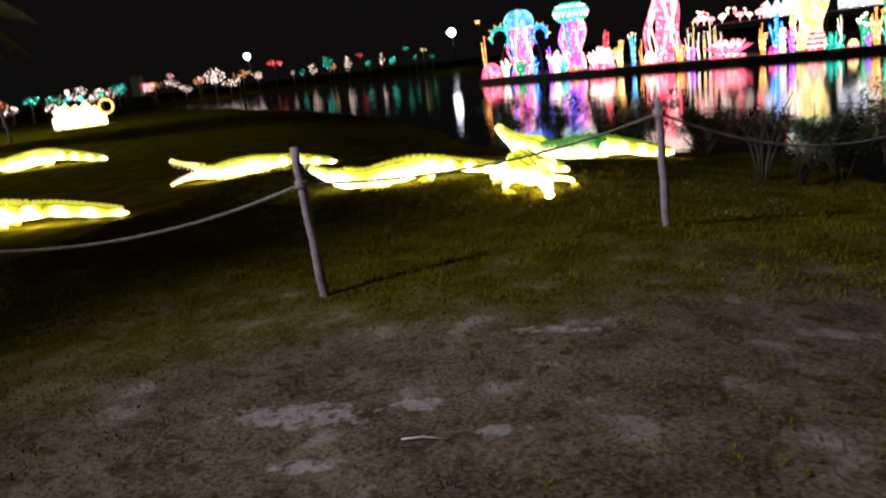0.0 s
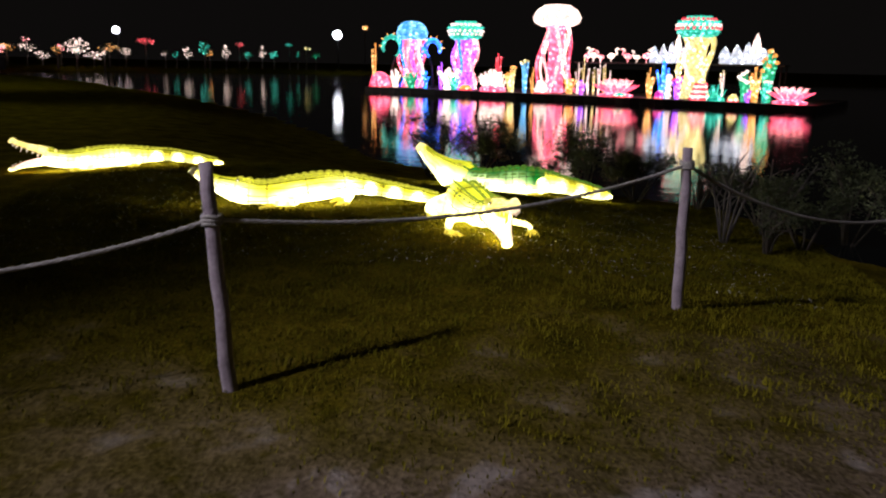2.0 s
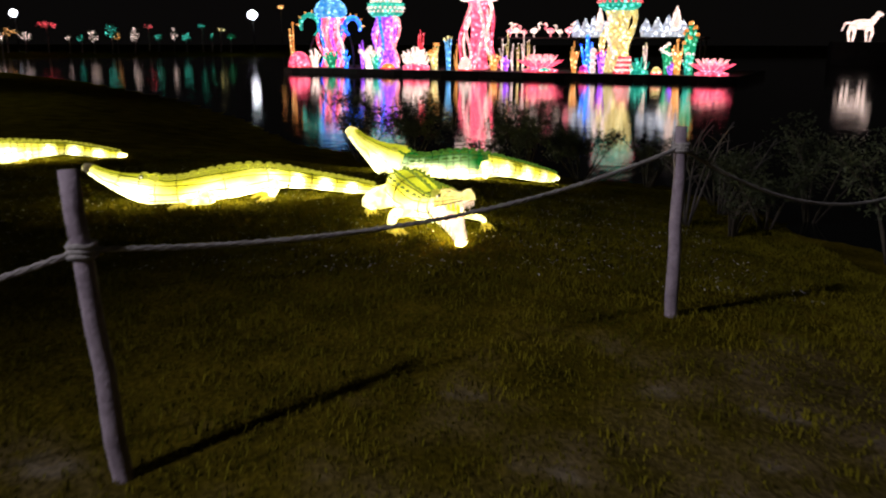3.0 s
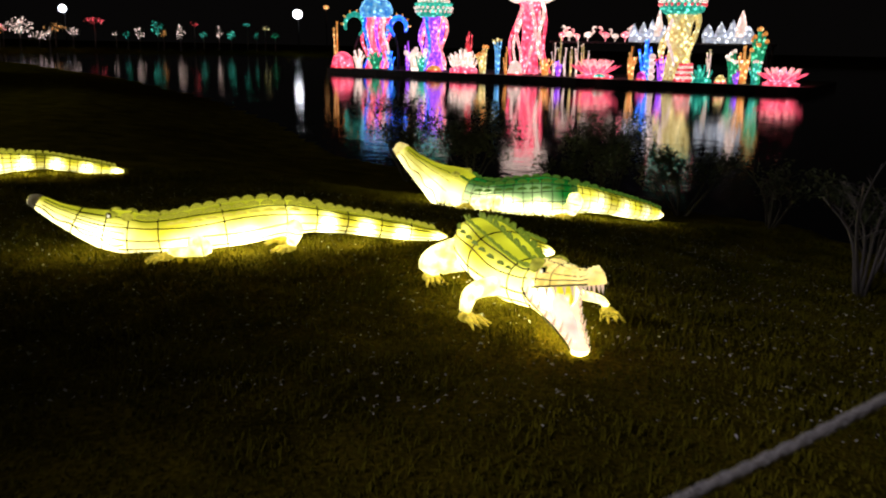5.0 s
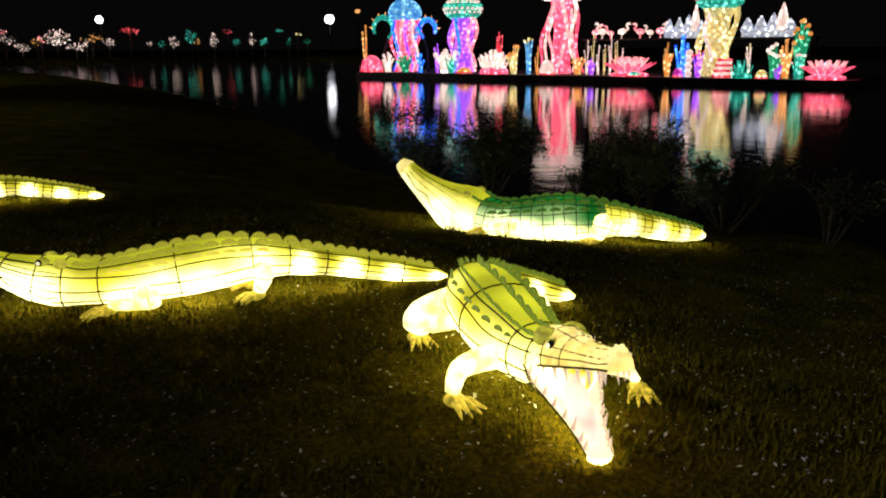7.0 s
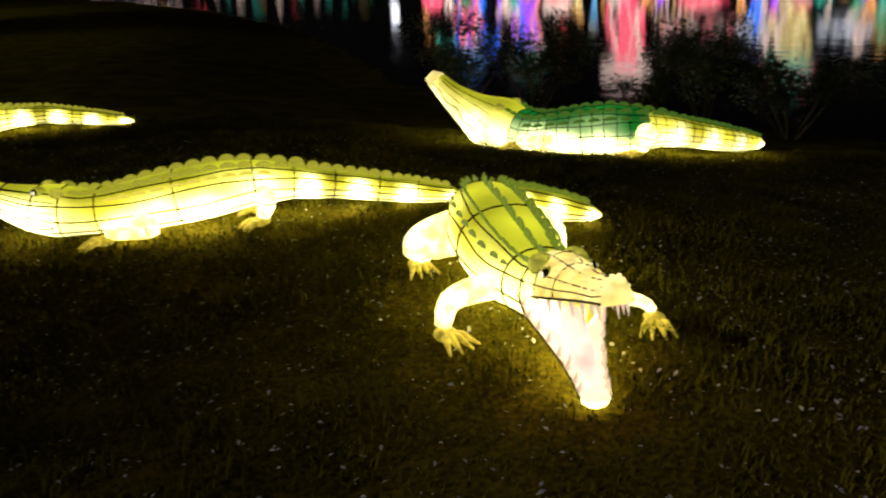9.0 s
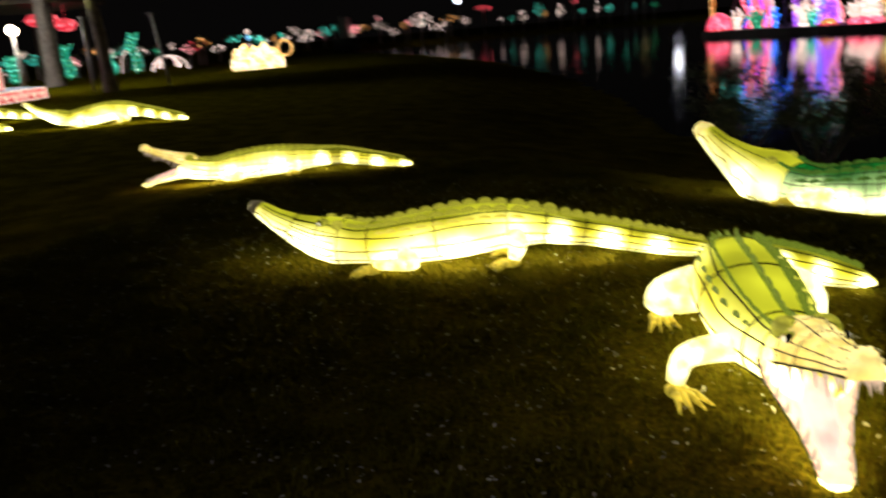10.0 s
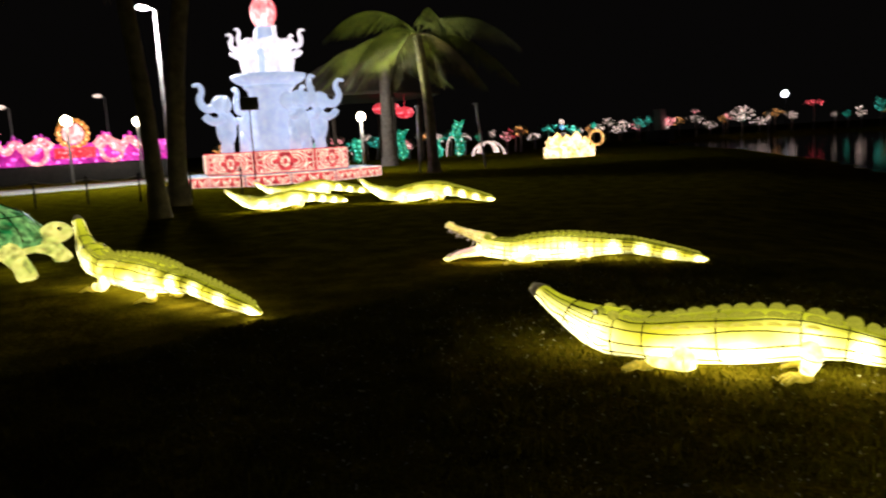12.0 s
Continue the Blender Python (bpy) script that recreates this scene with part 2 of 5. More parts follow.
M_SNOUT = glow("grey_snout_cloth", (0.40, 0.33, 0.18), 0.20, (0.22, 0.17, 0.08), 16)
M_HEADTOP = glow("tan_head_cloth", (0.82, 0.64, 0.16), 0.95, (1.0, 0.84, 0.32), 8, 0.75)
M_MOUTH = glow("pink_mouth_cloth", (1.0, 0.52, 0.38), 0.95, (1.0, 0.80, 0.58), 5, 0.8)
M_TONGUE = glow("pink_tongue_cloth", (1.0, 0.58, 0.45), 1.05, (1.0, 0.74, 0.60), 5, 0.8)
M_TOOTH = glow("tooth_cloth", (0.95, 0.72, 0.50), 0.6)
M_EYE = glow("eye_white", (0.9, 0.82, 0.55), 1.0)
M_PUPIL = matte("black_pupil", (0.008, 0.008, 0.006), (0.02, 0.018, 0.014), rough=0.2)
M_WIRE = matte("dark_frame_wire", (0.02, 0.02, 0.006), (0.05, 0.045, 0.012), 20, 0.6)
M_POST = matte("weathered_post_wood", (0.20, 0.165, 0.19), (0.40, 0.34, 0.38), 9, 0.8, bump=0.6, fine=45)
M_ROPE = matte("twisted_rope", (0.25, 0.24, 0.22), (0.50, 0.48, 0.45), 30, 0.9, bump=0.8, fine=120)
M_LEAF = matte("shrub_leaf", (0.020, 0.030, 0.010), (0.07, 0.085, 0.03), 3, 0.6)
M_STEM = matte("shrub_stem", (0.025, 0.019, 0.013), (0.065, 0.05, 0.036), 12)
M_DEADSTEM = matte("dead_grey_wood", (0.05, 0.043, 0.043), (0.12, 0.105, 0.10), 9, 0.9)
M_BLADE = matte("grass_blade", (0.044, 0.046, 0.003), (0.190, 0.166, 0.012), 1.6, 0.9)
M_BLADE.node_tree.nodes["Principled BSDF"].inputs["Specular IOR Level"].default_value = 0.02
M_DRY = matte("dry_leaf", (0.26, 0.24, 0.19), (0.78, 0.75, 0.68), 6, 0.8)
M_BARK = matte("palm_bark", (0.10, 0.085, 0.075), (0.27, 0.235, 0.21), 4, 0.9, bump=0.9, fine=26)
M_FROND = matte("palm_frond", (0.05, 0.07, 0.012), (0.17, 0.18, 0.035), 2, 0.55)
M_DEADFROND = matte("dry_palm_frond", (0.12, 0.09, 0.055), (0.26, 0.2, 0.13), 5, 0.8)
M_METAL = matte("galvanised_pole", (0.22, 0.22, 0.22), (0.42, 0.42, 0.42), 8, 0.5, 0.4)
M_DARK = matte("dark_deck", (0.010, 0.009, 0.009), (0.03, 0.026, 0.025), 3, 0.7)
M_CONCRETE = matte("pale_concrete", (0.28, 0.27, 0.26), (0.46, 0.44, 0.42), 2, 0.85)
M_BLACK = matte("black_box", (0.01, 0.01, 0.012), (0.03, 0.03, 0.034), 8, 0.5)
M_LAMP = glow("white_lamp", (0.88, 0.92, 1.0), 18, low=1.0)
M_LAMPSOFT = glow("floodlight_glass", (0.88, 0.92, 1.0), 7, low=1.0)
M_LAMPWARM = glow("warm_lamp", (1.0, 0.86, 0.55), 30, low=1.0)
PINK = glow("pink_lantern", (1.0, 0.03, 0.10), 1.7, (1.0, 0.16, 0.26), 2.2, bulb_spots=3.4)
PALEPINK = glow("pale_pink_lantern", (1.0, 0.12, 0.20), 1.7, (1.0, 0.55, 0.50), 2.5, bulb_spots=3.4)
RED = glow("red_lantern", (0.95, 0.02, 0.06), 0.9, (1.0, 0.10, 0.12), 3, bulb_spots=3.4)
MAGENTA = glow("magenta_lantern", (0.80, 0.02, 0.50), 0.75, (0.95, 0.10, 0.8), 1.0, bulb_spots=2.6)
WHITE = glow("white_lantern", (1.0, 0.84, 0.70), 1.15, (1.0, 0.62, 0.58), 4, bulb_spots=3.4)
COOLWHITE = glow("cool_white_lantern", (0.66, 0.74, 0.95), 0.6, (0.9, 0.92, 1.0), 3, bulb_spots=3.4)
BLUE = glow("blue_lantern", (0.01, 0.04, 1.0), 2.1, (0.02, 0.30, 1.0), 3, bulb_spots=3.4)
SKYBLUE = glow("sky_blue_lantern", (0.02, 0.32, 1.0), 0.8, (0.30, 0.75, 1.0), 3, bulb_spots=3.4)
PURPLE = glow("purple_lantern", (0.22, 0.04, 1.0), 1.5, (0.70, 0.14, 0.95), 3, bulb_spots=3.4)
TEAL = glow("teal_lantern", (0.01, 0.50, 0.36), 0.6, (0.06, 0.85, 0.62), 3, bulb_spots=3.4)
GREEN = glow("green_lantern", (0.005, 0.30, 0.12), 0.6, (0.02, 0.62, 0.30), 4, bulb_spots=3.4)
YELLOW = glow("yellow_lantern", (1.0, 0.72, 0.20), 0.75, (1.0, 0.86, 0.42), 3, bulb_spots=3.4)
ORANGE = glow("orange_lantern", (1.0, 0.28, 0.04), 0.9, (1.0, 0.55, 0.16), 4, bulb_spots=3.4)
GOLD = glow("golden_lantern", (1.0, 0.80, 0.46), 2.6, (1.0, 0.60, 0.16), 2.5, 0.2, bulb_spots=2.6)
GOLDRIM = glow("golden_ring_lantern", (1.0, 0.42, 0.08), 1.2, (1.0, 0.6, 0.2), 2)
M_ELEPHANT = glow("pale_elephant_cloth", (0.46, 0.56, 0.80), 0.85, (0.56, 0.63, 0.84), 1.6, 0.88)
M_ELEPHANT_TOP = glow("bright_elephant_cloth", (0.90, 0.84, 0.98), 0.95, (1.0, 0.92, 0.95), 2, 0.75)
M_REDPANEL = glow("red_panel", (0.75, 0.05, 0.07), 0.8, (0.85, 0.09, 0.09), 2)
M_ORNAMENT = glow("cream_ornament", (1.0, 0.62, 0.50), 1.05, (1.0, 0.72, 0.52), 3)
M_TIER = glow("pale_blue_tier_top", (0.30, 0.42, 0.55), 0.45, (0.42, 0.52, 0.62), 1.0)
M_ORB = glow("pink_white_orb", (1.0, 0.22, 0.24), 1.4, (1.0, 0.75, 0.72), 1.6)
M_SHELL = glow("green_turtle_shell", (0.008, 0.13, 0.03), 0.9, (0.20, 0.42, 0.12), 5, 0.3)
M_TURTLE = glow("pale_turtle_cloth", (0.90, 0.80, 0.20), 1.0, (0.45, 0.52, 0.10), 5)


# ---- mesh helpers ----
def part(name, bm, material, parent=None, label="", smooth=True):
    """Links a bmesh as one mesh object, under a thing or a part where one is given."""
    me = bpy.data.meshes.new(name)
    bm.to_mesh(me)
    bm.free()
    if smooth:
        me.polygons.foreach_set("use_smooth", [True] * len(me.polygons))
    me.materials.append(material)
    ob = new(name, me)
    ob.parent = parent
    if label:
        ob["label"] = label
    return ob


def again(ob, m, parent):
    """One more object on the same mesh."""
    o = new(ob.name.split(".")[0], ob.data)
    o.parent = parent
    o.matrix_basis = m
    return o


def thing(name, x, y, z, label, category, group="", turn=0.0):
    ob = new(name)
    ob.matrix_world = pose(x, y, z, 0, 0, turn)
    return tagged(ob, label, category, group)


def rings_to(bm, rings, closed=True, cap=True, uvs=None):
    layer = bm.loops.layers.uv.verify() if uvs else None
    vs = [[bm.verts.new(p) for p in r] for r in rings]
    n = len(rings[0])
    for i in range(len(rings) - 1):
        for j in range(n if closed else n - 1):
            k = (j + 1) % n
            f = bm.faces.new((vs[i][j], vs[i][k], vs[i + 1][k], vs[i + 1][j]))
            if layer:
                for lp, (a, c) in zip(f.loops, ((i, j), (i, j + 1), (i + 1, j + 1), (i + 1, j))):
                    lp[layer].uv = (uvs[a], c / n)
    if cap and closed:
        for r, i in ((vs[0][::-1], 0), (vs[-1], -1)):
            f = bm.faces.new(r)
            if layer:
                for q, lp in enumerate(f.loops):
                    lp[layer].uv = (uvs[i], q / n)
    return vs


def tube(bm, pts, radii, n=8):
    pts = [Vector(p) for p in pts]
    if isinstance(radii, (int, float)):
        radii = [radii] * len(pts)
    rings, ref = [], None
    for i, p in enumerate(pts):
        t = (pts[min(i + 1, len(pts) - 1)] - pts[max(i - 1, 0)]).normalized()
        if ref is None:
            ref = t.orthogonal().normalized()
        side = (ref - t * ref.dot(t)).normalized()
        ref, up = side, t.cross(side)
        rings.append([p + (side * math.cos(a) + up * math.sin(a)) * radii[i] for a in (2 * math.pi * k / n for k in range(n))])
    rings_to(bm, rings)
    return bm


def smooth_line(pts, n):
    """Catmull-Rom line through the points."""
    pts = [Vector(p) for p in pts]
    ext = [2 * pts[0] - pts[1]] + pts + [2 * pts[-1] - pts[-2]]
    out = []
    for k in range(n):
        s = k / (n - 1) * (len(pts) - 1)
        i = min(int(s), len(pts) - 2)
        t = s - i
        a, b, c, d = ext[i:i + 4]
        out.append(0.5 * ((2 * b) + (c - a) * t + (2 * a - 5 * b + 4 * c - d) * t * t + (3 * b - 3 * c + d - a) * t ** 3))
    return out


def egg(bm, c, r, rot=None, seg=14, lat=9):
    """An ellipsoid; rot: Euler degrees."""
    m = Matrix.LocRotScale(c, Euler([radians(a) for a in rot]) if rot else None, r)
    bmesh.ops.create_uvsphere(bm, u_segments=seg, v_segments=lat, radius=1, matrix=m)
    return bm


def block(bm, c, s, rot=(0, 0, 0), bevel=0.0):
    m = Matrix.LocRotScale(c, Euler([radians(a) for a in rot]), s)
    geo = bmesh.ops.create_cube(bm, size=1, matrix=m)
    if bevel:
        edges = list({e for v in geo["verts"] for e in v.link_edges})
        bmesh.ops.bevel(bm, geom=edges, offset=bevel, segments=2, affect="EDGES", profile=0.5)
    return bm


def lathe(bm, profile, n=24, c=(0, 0, 0)):
    rings = [[Vector((r * math.cos(a) + c[0], r * math.sin(a) + c[1], z + c[2])) for a in (2 * math.pi * k / n for k in range(n))] for r, z in profile]
    rings_to(bm, rings)
    return bm


def B():
    return bmesh.new()


# ---- ground and lake ----
LAKE = [(9, -8), (6.6, 3), (5.4, 6.4), (4.4, 10.2), (1.2, 12.4), (-2.2, 15.5), (-4.4, 21), (-9, 30), (-18, 44), (-34, 64), (-58, 84),
        (-68, 104), (-55, 126), (-30, 140), (5, 146), (45, 135), (80, 110), (90, 60), (60, 10), (30, -15)]
WATER_Z = -0.6


def shore_distance(x, y):
    """Metres to the lake's edge: positive on land, negative over water."""
    x, y = np.asarray(x, float), np.asarray(y, float)
    best = np.full(x.shape, 1e9)
    inside = np.zeros(x.shape, bool)
    for (ax, ay), (bx, by) in zip(LAKE, LAKE[1:] + LAKE[:1]):
        dx, dy = bx - ax, by - ay
        k = np.clip(((x - ax) * dx + (y - ay) * dy) / (dx * dx + dy * dy), 0, 1)
        best = np.minimum(best, np.hypot(x - ax - k * dx, y - ay - k * dy))
        with np.errstate(divide="ignore", invalid="ignore"):
            cross = ((ay > y) != (by > y)) & (x < (bx - ax) * (y - ay) / (by - ay if by != ay else 1e-9) + ax)
        inside ^= cross
    return np.where(inside, -best, best)


def height(x, y):
    d = shore_distance(x, y)
    s = np.clip(d / 5.4, 0, 1)
    z = np.where(d > 0, -0.6 + 0.6 * s * s * (3 - 2 * s), -0.6 - 0.22 * np.minimum(-d, 6))
    x, y = np.asarray(x, float), np.asarray(y, float)
    lump = 0.012 * np.sin(x * 2.1 + np.sin(y * 1.3)) + 0.010 * np.sin(y * 2.7 + 1.7 * np.sin(x * 0.9))
    return z + lump * np.clip(d, 0, 1)


def gz(x, y):
    return float(height(np.array([x]), np.array([y]))[0])


def axis(lo, hi, near_lo, near_hi, fine, far):
    a = np.arange(near_lo, near_hi, fine)
    left = near_lo - np.cumsum(fine * 1.12 ** np.arange(1, 200))
    right = near_hi + np.cumsum(fine * 1.12 ** np.arange(1, 200))
    step = lambda v: v[np.abs(v) < max(abs(lo), abs(hi))]
    return np.concatenate((step(left)[::-1], a, step(right)))


def build_ground():
    xs, ys = axis(-600, 600, -9, 8, 0.16, 30), axis(-600, 600, -7, 14, 0.16, 30)
    gx, gy = np.meshgrid(xs, ys)
    z = height(gx.ravel(), gy.ravel())
    verts = np.stack((gx.ravel(), gy.ravel(), z), 1)
    nx, ny = len(xs), len(ys)
    i = (np.arange(ny - 1)[:, None] * nx + np.arange(nx - 1)[None]).ravel()
    faces = np.stack((i, i + 1, i + 1 + nx, i + nx), 1)
    me = bpy.data.meshes.new("ground")
    me.from_pydata(verts.tolist(), [], faces.tolist())
    me.polygons.foreach_set("use_smooth", [True] * len(me.polygons))
    me.materials.append(M_GROUND)
    return tagged(new("ground", me), "dark lawn with worn earth beside a lake", "ground", kind="structure")


build_ground()
bm = B()
bmesh.ops.create_grid(bm, x_segments=2, y_segments=2, size=300)
water = part("water", bm, M_WATER)
water.location = (0, 130, WATER_Z)
tagged(water, "black rippled lake mirroring coloured lanterns", "lake", kind="structure")


# ---- crocodile lanterns ----
PROFILE = np.array([
    (0.00, 0.396, 0.032, 0.032), (0.02, 0.376, 0.056, 0.050), (0.06, 0.302, 0.068, 0.068), (0.11, 0.236, 0.090, 0.100), (0.16, 0.190, 0.120, 0.132),
    (0.205, 0.172, 0.138, 0.146), (0.235, 0.168, 0.128, 0.130), (0.26, 0.168, 0.126, 0.124), (0.31, 0.180, 0.142, 0.134), (0.37, 0.202, 0.174, 0.152),
    (0.45, 0.234, 0.184, 0.160), (0.52, 0.258, 0.176, 0.156), (0.58, 0.268, 0.150, 0.134), (0.65, 0.254, 0.118, 0.106), (0.74, 0.206, 0.094, 0.086),
    (0.83, 0.150, 0.084, 0.080), (0.91, 0.106, 0.072, 0.070), (0.97, 0.076, 0.048, 0.048), (1.0, 0.06, 0.014, 0.014)])


def prof(u, col):
    return float(np.interp(u, PROFILE[:, 0], PROFILE[:, col]))


class Spine:
    """The bent middle line of a crocodile, from snout to tail tip, in its own coordinates."""

    def __init__(self, plan, lift=0.0, base=None, k=1.0, drop=0.0, head=1.0, girth=1.22, level=0.0, cap=1.0):
        line = smooth_line([(x, y, 0) for x, y in plan], 160)
        seg = np.cumsum([0] + [(b - a).length for a, b in zip(line, line[1:])])
        self.length, self.origin, self.k = float(seg[-1]), Vector(base), k
        self.u, self.xy = seg / seg[-1], np.array([(p.x, p.y) for p in line])
        self.head, self.girth = head, girth

        self.us = np.linspace(0, 1, 301)
        x, y = np.interp(self.us, self.u, self.xy[:, 0]), np.interp(self.us, self.u, self.xy[:, 1])
        z = np.interp(self.us, PROFILE[:, 0], np.where(PROFILE[:, 0] > 0.24, np.minimum(PROFILE[:, 1], cap), PROFILE[:, 1])) * k + lift * np.maximum(0.0, 1 - self.us / 0.34) ** 1.4 + height(x, y) * (1 - level) + level * base[2] - drop
        self.points = np.stack((x, y, z), 1) - np.array(base)
        self.known = {}

    def at(self, u):
        s = min(max(u, 0.0), 1.0) * 300
        i = min(int(s), 299)
        return Vector(self.points[i] * (1 - s + i) + self.points[i + 1] * (s - i))

    def axes(self, u):
        if u not in self.known:
            t = (self.at(min(u + 0.012, 1)) - self.at(max(u - 0.012, 0))).normalized()
            side = Vector((0, 0, 1)).cross(t).normalized()
            big = 1 + (self.head - 1) * min(1.0, max(0.0, (0.34 - u) / 0.10))
            big *= 1 + (self.girth - 1) * min(1.0, max(0.0, (u - 0.12) / 0.2))
            self.known[u] = (t, side, t.cross(side), self.at(u), prof(u, 2) * big, prof(u, 3) * big)
        return self.known[u][:3]

    def skin(self, u, v, out=1.0):
        """A point on the skin: v goes round from the belly over one flank and the back."""
        t, side, up = self.axes(u)
        a = 2 * math.pi * v - math.pi / 2
        ca, sa = math.cos(a), math.sin(a)
        w = math.copysign(abs(ca) ** 0.85, ca)
        h = math.copysign(abs(sa) ** 0.9, sa) * (1.0 if sa > 0 else 0.86)
        _, _, _, mid, wide, tall = self.known[u]
        return mid + (side * (w * wide) + up * (h * tall)) * (self.k * out)


SHARED = {}


def scute_mesh():
    """A rounded back plate, 1 m wide, to be scaled down."""
    if "scute" not in SHARED:
        bm = B()
        arc = [(0.5 * math.cos(a), 0.62 * math.sin(a)) for a in (math.pi * k / 7 for k in range(8))]
        rings = [[Vector((x * s, y, z * s)) for x, z in arc] for y, s in ((-0.14, 0.8), (0, 1.0), (0.14, 0.8))]
        vs = rings_to(bm, rings, closed=False, cap=False)
        bm.faces.new(vs[0][::-1])
        bm.faces.new(vs[-1])
        me = bpy.data.meshes.new("scute")
        bm.to_mesh(me)
        bm.free()
        SHARED["scute"] = me
    return SHARED["scute"]


def shared_part(name, data, material, parent, m):
    key = (name, material.name)
    if key not in SHARED:
        me = data.copy()
        me.materials.clear()
        me.materials.append(material)
        SHARED[key] = me
    ob = new(name, SHARED[key])
    ob.parent = parent
    ob.matrix_basis = m
    return ob


def basis(p, x, y, z, s):
    m = Matrix((x, y, z)).transposed().to_4x4()
    return Matrix.Translation(p) @ m @ Matrix.Diagonal((*s, 1))


def tooth_mesh():
    if "tooth" not in SHARED:
        bm = B()
        bmesh.ops.create_cone(bm, segments=6, radius1=0.5, radius2=0.04, depth=1, matrix=Matrix.Translation((0, 0, 0.5)), cap_ends=True)
        me = bpy.data.meshes.new("tooth")
        bm.to_mesh(me)
        bm.free()
        SHARED["tooth"] = me
    return SHARED["tooth"]


def jaw(sp, upper, angle, long, wide, yaw=(0.0, 0.0)):
    """One half of an open mouth: a tapering trough from the hinge to the snout."""
    t, side, up = sp.axes(0.215)
    hinge = sp.at(0.20)
    fwd = Vector((-t.x, -t.y, 0)).normalized()
    fwd.rotate(Euler((0, 0, radians(yaw[0 if upper else 1]))))
    side = Vector((0, 0, 1)).cross(-fwd).normalized()
    d = fwd * math.cos(radians(angle)) + Vector((0, 0, 1)) * math.sin(radians(angle))
    nrm = side.cross(d)
    if nrm.z < 0:
        nrm = -nrm
    sgn = 1 if upper else -1
    shape = ((-0.10, 1.0, 0.13), (0.12, 1.0, 0.125), (0.35, 0.80, 0.095), (0.6, 0.58, 0.07), (0.82, 0.46, 0.062), (0.95, 0.44, 0.078), (1.0, 0.30, 0.05))
    rings, rim, inner = [], [], []
    for s, w, h in shape:
        w = w if upper else w * (1.04 - 0.24 * max(0.0, s))
        c = hinge + d * (long * s) + nrm * (sgn * 0.015)
        hh = (h * 1.25 if upper else h * 0.72) * sp.k
        ring = []
        for k in range(11):
            a = math.pi * k / 10
            ring.append(c + side * (math.cos(a) * w * wide) + nrm * (sgn * math.sin(a) * hh))
        rings.append(ring)
        rim.append((c + side * w * wide, c - side * w * wide))
        inner.append([c + side * (w * wide * 0.97 * (1 - 2 * k / 8)) + nrm * (sgn * 0.55 * hh * math.sin(math.pi * k / 8) + sgn * 0.004) for k in range(9)])
    return rings, rim, inner, d, nrm * sgn, side


